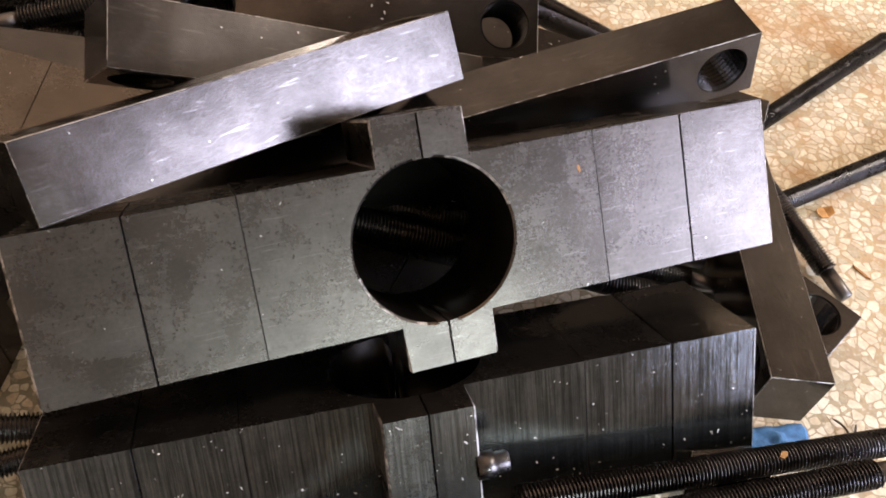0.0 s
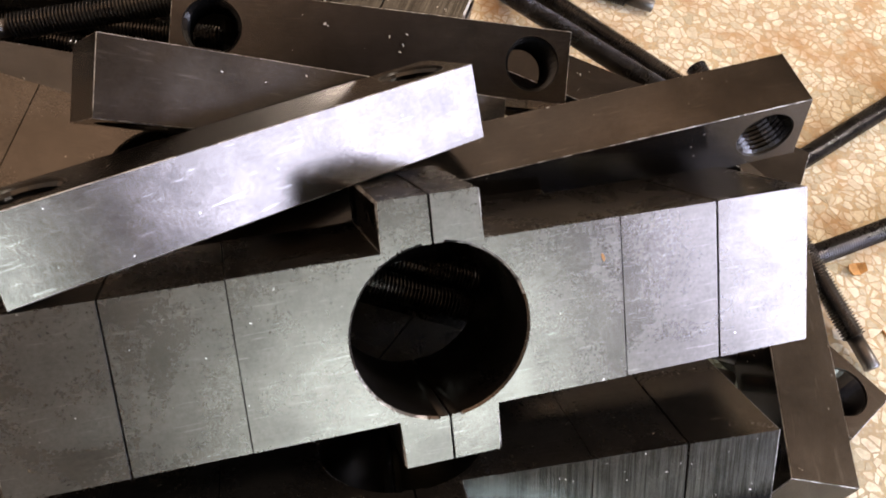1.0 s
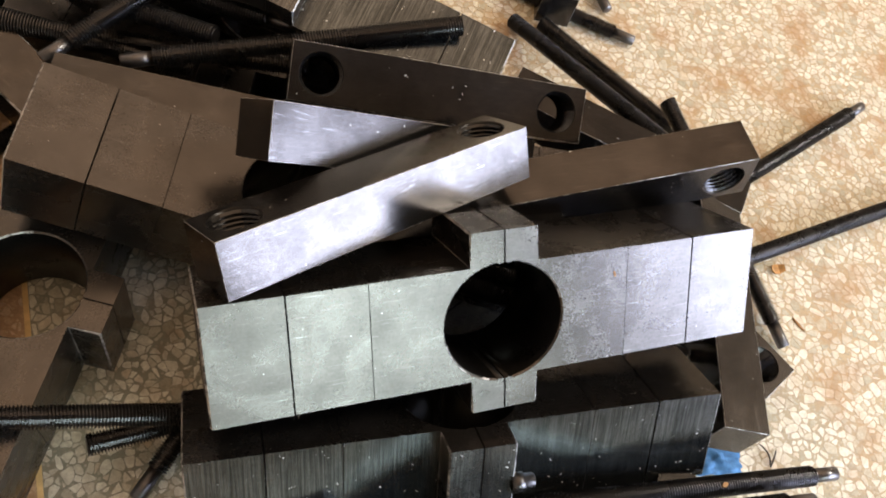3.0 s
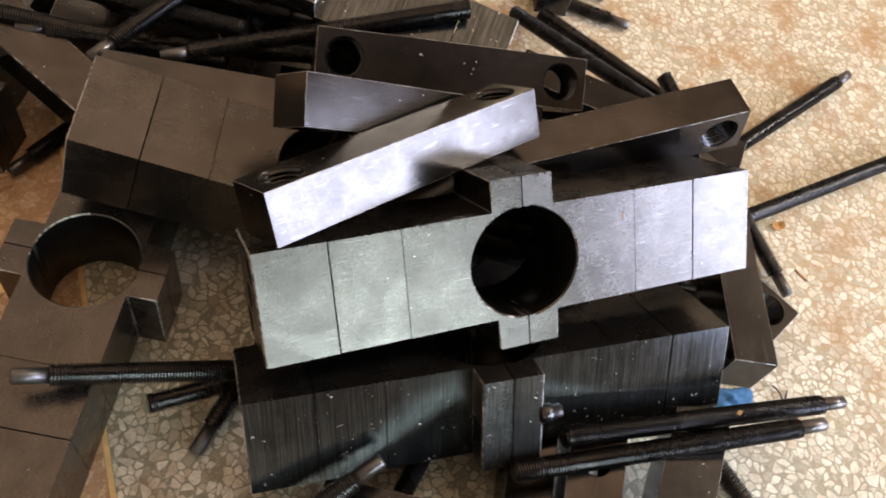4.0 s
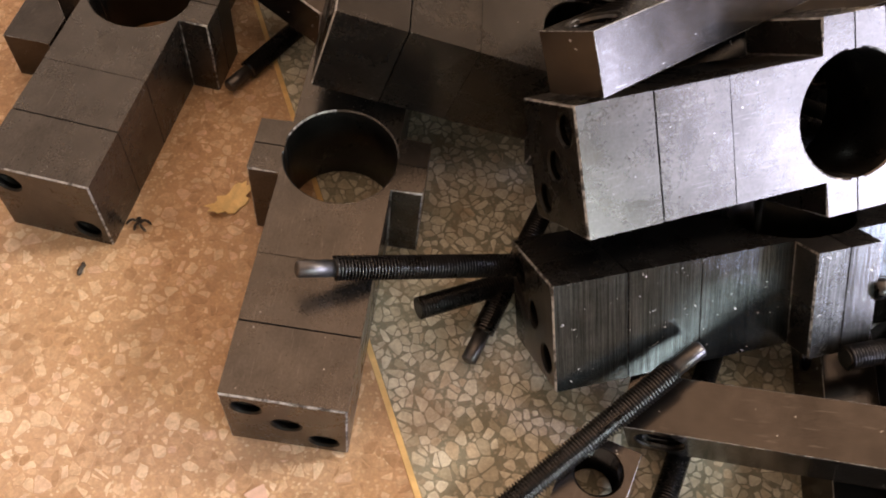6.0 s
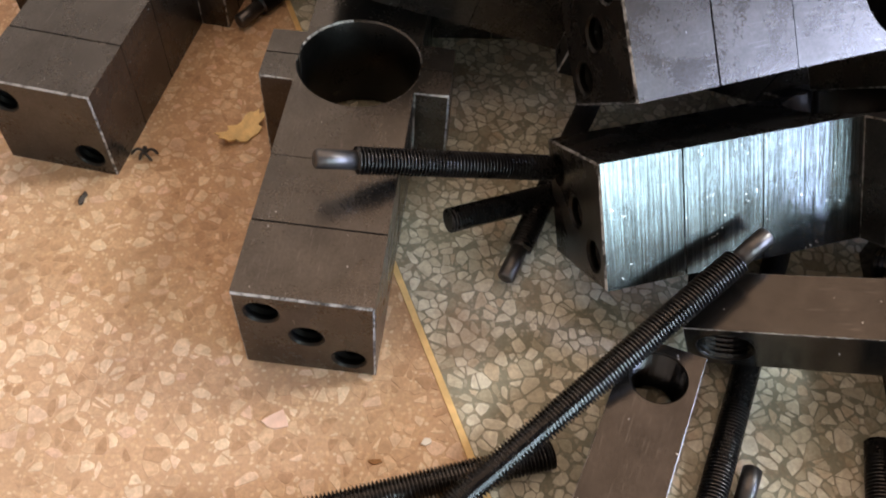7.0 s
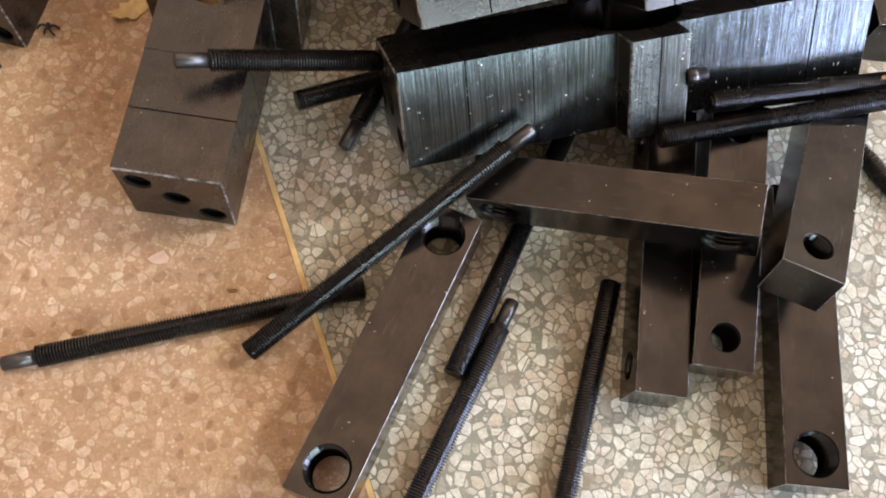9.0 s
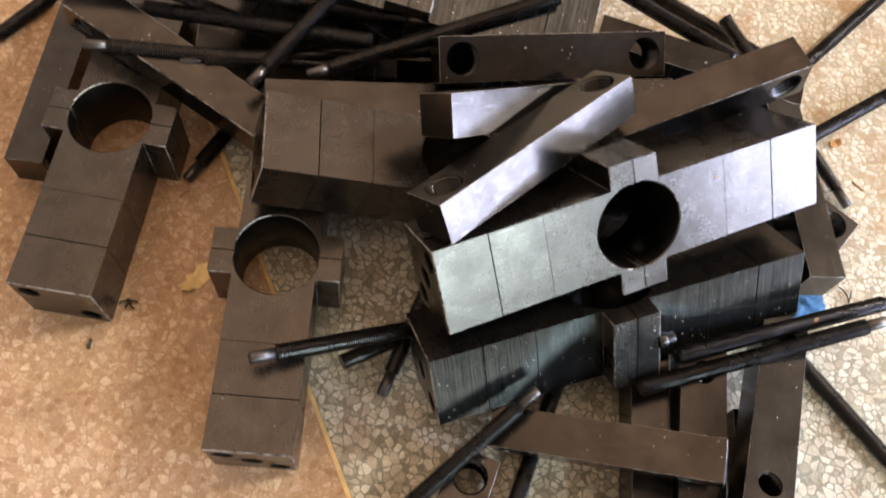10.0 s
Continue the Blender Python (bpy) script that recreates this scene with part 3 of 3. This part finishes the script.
narrow_bar = flat_bar("dark steel bar with a small hole beside the bar on edge", placed((0.0842, -0.1990, 0.0417), (-0.1502, -0.9834, -0.1016), (-0.0709, -0.0918, 0.9932)), 0.2078, 0.0227, radius=0.0098)
flat_bar("dark steel bar standing on edge on the floor", placed((0.0387, -0.2054, 0.0226), (-0.1324, -0.9911, -0.0137), (-0.9912, 0.1325, -0.0066)), radius=0.0098)


def bar_copy(label, m, of=bright_bar):
    return tagged(copy_thing(of, m), label)


bar_copy("blackened bar slanting down under another bar, end showing", placed((-0.0637, 0.1160, 0.1609), (0.8399, 0.3499, -0.4150), (-0.0551, 0.8156, 0.5760)))
bar_copy("blackened flat bar with two drilled holes lying across the heap", placed((-0.0367, 0.1855, 0.1403), (0.9920, 0.0971, -0.0809), (0.1221, -0.5710, 0.8118)))
# Added bar, unseen elsewhere: keeps light out behind the propped block's bore.
bar_copy("dark steel bar added behind the tilted clamp block to darken its bore", face_clamp.matrix_world @ pose(-0.03, 0.026, -T / 2 - 0.038, 35))
bar_copy("brown-black steel bar leaning with a threaded hole in its side", placed((0.0951, 0.1267, 0.1452), (0.9411, 0.2875, 0.1780), (0.2766, -0.9573, 0.0841)))
bar_copy("brown-black steel bar on edge at the end of the heap", placed((0.2278, 0.0764, 0.0660), (0.0254, 0.9977, -0.0621), (0.9978, -0.0291, -0.0588)))
flat_bar("dark steel bar lying across two others, hole in its side", placed((-0.0094, -0.1849, 0.0679), (0.9061, -0.2529, 0.3390), (-0.2299, -0.9673, -0.1071)), 0.2081, 0.0219)
bar_copy("dark steel bar flat on the floor, a hole at each end", placed((-0.1686, -0.2895, 0.0242), (-0.4162, -0.9092, 0.0143), (-0.0814, 0.0529, 0.9953)))
bar_copy("brown-black steel bar resting on the end of another bar", placed((0.1494, -0.1627, 0.0718), (-0.3938, -0.8893, 0.2326), (0.10, 0.28, 0.955)), narrow_bar)
bar_copy("dark steel bar flat on the floor with a wide hole", placed((0.1426, -0.268, BT / 2 + 0.0022), (-0.10, -0.995, 0), (-0.10, 0, 0.995)))
bar_copy("dark steel bar on the floor, corner jutting out of the heap", placed((0.214, 0.110, 0.019), (0.707, -0.707, 0.0), (0, 0, 1)))
bar_copy("dark steel bar end beside loose studs", placed((0.103, 0.542, 0.019), (-0.02, -1.0, 0.0), (-1, 0, 0.0)))
bar_copy("dark steel bar on edge beside a clamp block", placed((-0.542, 0.240, BW / 2), (0.174, 0.985, 0.0), (0.985, -0.174, 0)))
bar_copy("brown-black steel bar wedged on edge behind a tilted clamp block", placed((-0.199, 0.1376, 0.1160), (0.9945, 0.031, -0.0998), (-0.031, 0.9995, 0.0)))
side_bar = tagged(new("flat_bar"), "dark steel bar leaning over the corner of a clamp block", "steel bar", group="drilled flat steel bars")
part("bar_body", prism(rect(-BL / 2, BL / 2, -BT / 2, BT / 2), BW, [(-BH, 0, 0.0107, 0)]), [BARSTEEL, WORN, RECESS_SHADE], side_bar)
part("hole_thread", thread_sleeve(0.0098, 13, BW - 0.003), THREAD, side_bar, "oily cut thread inside the hole").location = (-BH, 0, 0)
side_bar.matrix_world = placed((-0.411, 0.209, 0.091), (0.806, -0.577, -0.13), (0.577, 0.806, 0.0))
bar_copy("brown-black steel bar low in the heap under a leaning bar", placed((0.150, 0.225, 0.060), (0.93, -0.36, 0.0), (0.36, 0.93, 0.0)))


# ---------------------------------------------------------------- threaded studs
def stud_meshes():
    """The threaded shank as a true helix, and its bare turned-down tip, along x from the tip's end."""
    n, start = 18, TIP_L
    turns = int((STUD_L - TIP_L) / PITCH)
    verts, faces = [], []
    profile = ((0.0, STUD_R), (0.20, STUD_R), (0.50, STUD_R * 0.77), (0.70, STUD_R * 0.77))
    total = turns * len(profile)
    for i in range(total + 1):
        k, (f, r) = i // len(profile), profile[i % len(profile)]
        for j in range(n):
            a = 2 * math.pi * j / n
            x = start + (k + f + j / n) * PITCH
            verts.append((min(x, STUD_L), r * math.cos(a), r * math.sin(a)))
    for i in range(total):
        for j in range(n - 1):
            a, b = i * n + j, (i + 1) * n + j
            faces.append((a, a + 1, b + 1, b))
        if i + len(profile) + 1 <= total:
            a, b = i * n + n - 1, (i + 1) * n + n - 1
            c, d = (i + len(profile)) * n, (i + len(profile) + 1) * n
            faces.append((a, c, d, b))
    # chamfered ends that close the shank
    for x0, x1, r0, r1 in ((start - 0.0001, start + 0.0016, TIP_R * 0.98, STUD_R * 0.98), (STUD_L - 0.003, STUD_L, STUD_R * 0.97, STUD_R * 0.72)):
        base = len(verts)
        for x, r in ((x0, 0.0005), (x0, r0), (x1, r1), (x1, 0.0005)):
            verts += [(x, r * math.cos(2 * math.pi * j / n), r * math.sin(2 * math.pi * j / n)) for j in range(n)]
        for s in range(3):
            for j in range(n):
                a, b = base + s * n + j, base + s * n + (j + 1) % n
                faces.append((a, a + n, b + n, b))
    shank = bpy.data.meshes.new("threaded_shank")
    shank.from_pydata(verts, [], faces)
    shank.materials.append(STUD)
    tip = bpy.data.meshes.new("tip")
    tv, tf = [], []
    for x, r in ((0, 0.0003), (0, TIP_R * 0.78), (0.0011, TIP_R), (TIP_L + 0.0004, TIP_R), (TIP_L + 0.0004, 0.0003)):
        tv += [(x, r * math.cos(2 * math.pi * j / 16), r * math.sin(2 * math.pi * j / 16)) for j in range(16)]
    for s in range(4):
        for j in range(16):
            a, b = s * 16 + j, s * 16 + (j + 1) % 16
            tf.append((a, a + 16, b + 16, b))
    tip.from_pydata(tv, [], tf)
    tip.materials.append(TIP)
    for p in tip.polygons:
        p.use_smooth = True
    return shank, tip


SHANK, TIPMESH = stud_meshes()


def stud(label, tip_at, towards, bare=True, flip=False):
    """A stud whose bare end lies at one point and whose shank runs towards another; flip starts from the other end."""
    a, b = Vector(tip_at), Vector(towards)
    way = (b - a).normalized()
    root = tagged(new("threaded_stud"), label, "threaded stud", group="loose threaded studs")
    root.empty_display_size = 0.02
    for name, mesh in (("shank", SHANK), ("tip", TIPMESH)):
        ob = new(name, mesh)
        ob.parent = root
        if name == "tip":
            tagged(ob, "smooth bare turned-down end")
    m = placed(a, way, (0, 0, 1) if abs(way.z) < 0.9 else (1, 0, 0))
    if flip:
        m = placed(a + way * STUD_L, -way, (0, 0, 1))
    root.matrix_world = m
    return root


ON = "black threaded steel stud lying on the terrazzo floor"
HEAP = "black threaded steel stud lying on the heap"
stud("black threaded stud sticking out over a clamp block", (-0.325, -0.103, 0.103), (-0.185, -0.068, 0.060))
stud("black threaded stud end poking out from under a block", (-0.246, -0.090, 0.032), (-0.185, -0.062, 0.022), flip=True)
stud("black threaded stud slanting down to the floor under a block", (-0.209, -0.118, 0.0083), (-0.184, -0.066, 0.018))
stud("black threaded stud leaning on a clamp block and a bar", (-0.070, -0.136, 0.086), (-0.270, -0.287, 0.012))
stud(ON, (-0.443, -0.299, 0.0083), (-0.186, -0.235, 0.0083))
stud(ON, (-0.121, -0.301, 0.0083), (-0.068, -0.187, 0.0083), flip=True)
stud(ON, (-0.075, -0.243, 0.0083), (-0.149, -0.391, 0.0083))
stud(ON, (0.003, -0.227, 0.0083), (-0.042, -0.389, 0.0083), flip=True)
stud(ON, (0.205, -0.066, 0.0083), (0.294, -0.200, 0.0083))
stud("black threaded stud resting against the front of a clamp block", (0.318, -0.051, 0.062), (0.069, -0.108, 0.087))
stud("black threaded stud lying beside another before a clamp block", (0.283, -0.080, 0.082), (0.024, -0.137, 0.080))
stud(ON, (0.462, 0.389, 0.0083), (0.312, 0.266, 0.0083))
stud(ON, (0.525, 0.286, 0.0083), (0.307, 0.172, 0.0083))
stud("black threaded stud reaching out under a bar, far end raised", (0.324, 0.078, 0.0083), (0.212, 0.305, 0.042))
stud("black threaded stud leaning up from the floor against a bar", (0.057, 0.411, 0.0083), (0.183, 0.238, 0.074), flip=True)
stud(ON, (0.088, 0.417, 0.0083), (0.145, 0.374, 0.0083), flip=True)
stud(ON, (0.193, 0.417, 0.0083), (0.131, 0.436, 0.0083))
stud(ON, (0.164, 0.455, 0.0083), (0.154, 0.479, 0.0083))
stud(HEAP, (-0.275, 0.172, 0.127), (-0.022, 0.244, 0.160))
stud(HEAP, (-0.153, 0.233, 0.132), (-0.247, 0.2555, 0.125))
stud(HEAP, (-0.330, 0.164, 0.123), (-0.272, 0.227, 0.140))
stud(HEAP, (-0.401, 0.203, 0.106), (-0.237, 0.216, 0.100))
stud(HEAP, (-0.211, 0.204, 0.138), (-0.269, 0.220, 0.130), flip=True)
stud(HEAP, (-0.157, 0.238, 0.121), (-0.246, 0.249, 0.132))
stud(HEAP, (-0.230, 0.205, 0.092), (-0.304, 0.207, 0.100), flip=True)
stud(HEAP, (-0.313, 0.249, 0.090), (-0.338, 0.254, 0.100), flip=True)
stud(ON, (-0.640, 0.285, 0.0083), (-0.580, 0.351, 0.0083))
stud(ON, (-0.408, 0.121, 0.0083), (-0.374, 0.170, 0.0083))

# added studs, mostly unseen, on the block beneath: they darken the propped block's bore
RAMP, RAMP_UP = Vector((0.9672, -0.0330, -0.2520)), Vector((0.2512, -0.0241, 0.9676))
RAMP_SIDE = RAMP_UP.cross(RAMP)
for aside, start in ((-0.029, 0.080), (-0.011, 0.087), (0.007, 0.078), (0.025, 0.084)):
    a = Vector((-0.1375, 0.0799, 0.0901)) + RAMP * start + RAMP_SIDE * aside + RAMP_UP * (T / 2 + STUD_R + 0.0002)
    stud("black threaded steel stud added behind a clamp block to darken its bore", a, a + RAMP, flip=True)

# ---------------------------------------------------------------- litter on the floor
def flake(name, label, category, at, size, mat, turn=0.0, thick=0.001, points=9, curl=0.0, seed=1):
    """A small torn or chipped flat bit with an uneven outline and a little curl."""
    rnd = random.Random(seed)
    pts = []
    for i in range(points):
        a = 2 * math.pi * i / points
        k = rnd.uniform(0.65, 1.15)
        pts.append((size[0] * k * math.cos(a), size[1] * k * math.sin(a)))
    bm = prism(pts, thick, bevel=0)
    for v in bm.verts:
        v.co.z += thick / 2 + curl * (v.co.x / size[0]) ** 2
    ob = part(name, bm, mat)
    ob.matrix_world = pose(at[0], at[1], 0.0004, 0, 0, turn)
    return tagged(ob, label, category)


flake("card_scrap", "torn scrap of yellowish card on the floor", "scrap", (-0.392, 0.012), (0.0205, 0.0105), PAPER, 48, 0.0011, 24, 0.008, 3)


def rag():
    """A crumpled scrap of cloth: a small sheet pushed into folds."""
    bm = bmesh.new()
    bmesh.ops.create_grid(bm, x_segments=22, y_segments=16, size=1.0)
    for v in bm.verts:
        x, y = v.co.x, v.co.y
        edge = 1.0 + 0.16 * noise.noise((x * 2.3, y * 2.3, 4.0))
        fold = 0.5 + 0.5 * math.sin(7.0 * x + 3.0 * y + 2.0 * noise.noise((x * 1.5, y * 1.5, 0.0)))
        v.co = (0.023 * x * edge, 0.012 * y * edge, 0.0008 + 0.0055 * fold * (1 - 0.7 * max(abs(x), abs(y))) + 0.002 * abs(noise.noise((x * 3, y * 3, 2.0))))
    bmesh.ops.solidify(bm, geom=list(bm.faces), thickness=0.0006)
    for f in bm.faces:
        f.smooth = True
    ob = part("rag_scrap", bm, CLOTH)
    ob.matrix_world = pose(0.249, -0.034, 0.0004, 0, 0, 8)
    return tagged(ob, "small crumpled blue rag scrap on the floor", "rag")


rag()


def strand_bm(strands, r=0.0006):
    """Thin bent strands: each a list of points swept with a small ring."""
    bm = bmesh.new()
    for pts in strands:
        rows = []
        for k, p in enumerate(pts):
            q = Vector(pts[min(k + 1, len(pts) - 1)]) - Vector(pts[max(k - 1, 0)])
            m = placed(p, q, (0.3, 0.2, 1))
            w = r * (0.45 if k in (0, len(pts) - 1) else 1.0)
            rows.append([bm.verts.new(m @ Vector((0, w * math.cos(a), w * math.sin(a)))) for a in (0, 1.257, 2.513, 3.770, 5.027)])
        for a, b in zip(rows, rows[1:]):
            for k in range(5):
                bm.faces.new((a[k], a[(k + 1) % 5], b[(k + 1) % 5], b[k]))
        bm.faces.new(rows[0])
        bm.faces.new(rows[-1])
    bmesh.ops.recalc_face_normals(bm, faces=list(bm.faces))
    return bm


def curl(length, bend, rise, turn, steps=9):
    """Points along a bent strand from the origin, lifted in its middle."""
    out, a, x, y = [], radians(turn), 0.0, 0.0
    for k in range(steps):
        f = k / (steps - 1)
        out.append((x, y, 0.0007 + rise * math.sin(math.pi * f)))
        x, y, a = x + length / steps * math.cos(a), y + length / steps * math.sin(a), a + radians(bend) / steps
    return out


def swarf(at, strands, r, label="dark steel swarf curl on the floor"):
    ob = part("swarf_curl", strand_bm([curl(*c) for c in strands], r), SWARF)
    ob.matrix_world = pose(at[0], at[1], 0.0004)
    return tagged(ob, label, "swarf")


flake("stone_chip", "small pinkish stone chip on the terrazzo", "chip", (-0.346, -0.214), (0.0085, 0.0062), plain("pink_stone", (0.70, 0.47, 0.36), 0.6, 0.15, 90), 20, 0.0012, 7, 0, 8)
swarf((-0.492, -0.060), ((0.013, 40, 0.001, 70), (0.011, -60, 0.0015, 95)), 0.0014)
swarf((-0.457, -0.013), ((0.012, 70, 0.004, 160), (0.010, -60, 0.004, 20), (0.010, 50, 0.003, -70), (0.008, 30, 0.003, -130), (0.006, 200, 0.004, 60)), 0.0011, "tangled dark steel swarf on the floor")
swarf((0.300, -0.034), ((0.024, 30, 0.004, 100), (0.020, -25, 0.003, 75)), 0.0008)
flake("leaf_flake", "curled brown leaf flake on the terrazzo", "flake", (0.333, 0.164), (0.010, 0.0055), plain("dry_leaf", (0.42, 0.21, 0.07), 0.8, 0.4, 150), 15, 0.0012, 9, 0.005, 21)
flake("wood_splinter", "thin brown wood splinter on the terrazzo", "splinter", (0.347, 0.108), (0.0075, 0.0014), plain("splinter_wood", (0.36, 0.17, 0.06), 0.8, 0.3, 150), -48, 0.0014, 7, 0.0, 22)
flake("rust_flake", "small dark rust flake on the floor", "flake", (-0.397, -0.273), (0.0045, 0.0022), RUSTBIT, 10, 0.0012, 7, 0.0, 23)
crumb = flake("rust_crumb", "orange rust crumb caught on a threaded stud", "crumb", (0.2113, -0.0765), (0.0034, 0.0022), plain("orange_rust", (0.34, 0.19, 0.08), 0.85, 0.3, 200), 60, 0.0024, 8, 0.0, 31)
crumb.location.z = 0.0798
sliver = flake("rust_sliver", "thin brown rust sliver stuck to the face of a clamp block", "flake", (0, 0), (0.0022, 0.0008), plain("brown_rust", (0.34, 0.17, 0.07), 0.85, 0.3, 200), 0, 0.0005, 7, 0.0, 41)
sliver.matrix_world = Matrix.Translation((0.0837, 0.023, 0.1919)) @ face_clamp.matrix_world.to_3x3().to_4x4() @ Matrix.Rotation(radians(105), 4, 'Z')
flake("rust_flake", "small dark rust flake on the floor", "flake", (-0.288, -0.238), (0.0040, 0.0018), RUSTBIT, 0, 0.0012, 7, 0.0, 24)
flake("stone_chip", "small pale stone chip on the terrazzo", "chip", (-0.259, -0.226), (0.0034, 0.0024), plain("pale_stone", (0.8, 0.74, 0.66), 0.6, 0.1, 90), 0, 0.0012, 7, 0.0, 25)


# ---------------------------------------------------------------- stone chips of the terrazzo
def clipped(poly, nx, ny, d):
    """The part of a polygon where nx * x + ny * y <= d."""
    out = []
    for k, (x, y) in enumerate(poly):
        px, py = poly[k - 1]
        a, b = nx * px + ny * py - d, nx * x + ny * y - d
        if (a < 0) != (b < 0):
            t = a / (a - b)
            out.append((px + (x - px) * t, py + (y - py) * t))
        if b < 0:
            out.append((x, y))
    return out


def chip_outlines(x0, x1, y0, y1, step):
    """Angular broken-stone outlines that pack the floor: uneven cells, each shrunk from its neighbours, some corners knocked off."""
    rnd = random.Random(7)
    cells = {}
    for i in range(int((x1 - x0) / step)):
        for j in range(int((y1 - y0) / step)):
            if rnd.random() < 0.24:
                continue
            for _ in range(2 if rnd.random() < 0.16 else 1):
                p = (x0 + (i + rnd.uniform(0.0, 1.0)) * step, y0 + (j + rnd.uniform(0.0, 1.0)) * step, rnd.uniform(-0.16, 0.16) * step)
                cells.setdefault((i, j), []).append(p)
    found = []
    for (i, j), mine in cells.items():
        near = [q for a in range(-2, 3) for b in range(-2, 3) for q in cells.get((i + a, j + b), ())]
        for p in mine:
            x, y, w = p
            side = x + STRIP_SLOPE * y - STRIP_OFFSET
            tan = side < 0
            if rnd.random() < (0.16 if tan else 0.04):
                continue
            gap = rnd.uniform(0.0001, 0.0011 if tan else 0.0008)
            r = step * 1.15
            poly = [(x - r, y - r), (x + r, y - r), (x + r, y + r), (x - r, y + r)]
            for q in near:
                dx, dy = q[0] - x, q[1] - y
                far = math.hypot(dx, dy)
                if q is p or far > 2.6 * step or far < 1e-6:
                    continue
                nx, ny = dx / far, dy / far
                poly = clipped(poly, nx, ny, nx * x + ny * y + far / 2 + (w - q[2]) - gap * rnd.uniform(0.4, 1.6))
                if len(poly) < 3:
                    break
            for _ in range(rnd.choice((0, 1, 2, 2))):
                a = rnd.uniform(0, 2 * math.pi)
                poly = clipped(poly, math.cos(a), math.sin(a), math.cos(a) * x + math.sin(a) * y + step * rnd.uniform(0.30, 0.55))
            s = -1 if tan else 1        # keep clear of the divider strip
            n = math.hypot(1, STRIP_SLOPE)
            poly = clipped(poly, -s / n, -s * STRIP_SLOPE / n, (-s * STRIP_OFFSET) / n - 0.0026)
            if len(poly) < 3:
                continue
            worn = []                   # corners blunted by breaking and grinding
            for k, (bx, by) in enumerate(poly):
                (ax, ay), (cx, cy) = poly[k - 1], poly[(k + 1) % len(poly)]
                u, v = rnd.uniform(0.05, 0.28), rnd.uniform(0.05, 0.28)
                worn += [(bx + (ax - bx) * u, by + (ay - by) * u), (bx + (cx - bx) * v, by + (cy - by) * v)]
            poly = worn
            area = abs(sum(poly[k - 1][0] * poly[k][1] - poly[k][0] * poly[k - 1][1] for k in range(len(poly)))) / 2
            if area > 4e-6:
                found.append((tan, (x, y), poly))
    return found


def chip_mesh(name, outlines, mat, origin=(0.0, 0.0)):
    """Chips as low slabs, their rims sloping into the cement."""
    verts, faces = [], []
    for poly in outlines:
        n, base = len(poly), len(verts)
        cx, cy = sum(p[0] for p in poly) / n, sum(p[1] for p in poly) / n
        for z, k in ((-0.0001, 1.0), (0.00022, 0.955)):
            verts += [(cx + (x - cx) * k - origin[0], cy + (y - cy) * k - origin[1], z) for x, y in poly]
        faces += [(base + k, base + (k + 1) % n, base + n + (k + 1) % n, base + n + k) for k in range(n)]
        faces.append([base + n + k for k in range(n)])
    me = bpy.data.meshes.new(name)
    me.from_pydata(verts, [], faces)
    me.materials.append(mat)
    return me


def lay_chips():
    floor = bpy.data.objects["floor"]
    chips = chip_outlines(*CHIP_BED, 0.0069)
    chips.sort(key=lambda c: math.hypot(c[1][0] + 0.22, c[1][1] + 0.31))
    for tan, (x, y), poly in chips[:300]:
        ob = new("stone_chip", chip_mesh("stone_chip", [poly], TAN_STONE if tan else GREY_STONE, (x, y)))
        ob.parent, ob.location = floor, (x, y, 0)
    for side, mat in ((True, TAN_STONE), (False, GREY_STONE)):
        ob = new("stone_chips", chip_mesh("stone_chips", [poly for tan, _, poly in chips[300:] if tan == side], mat))
        ob.parent = floor
        tagged(ob, kind="stuff")


lay_chips()
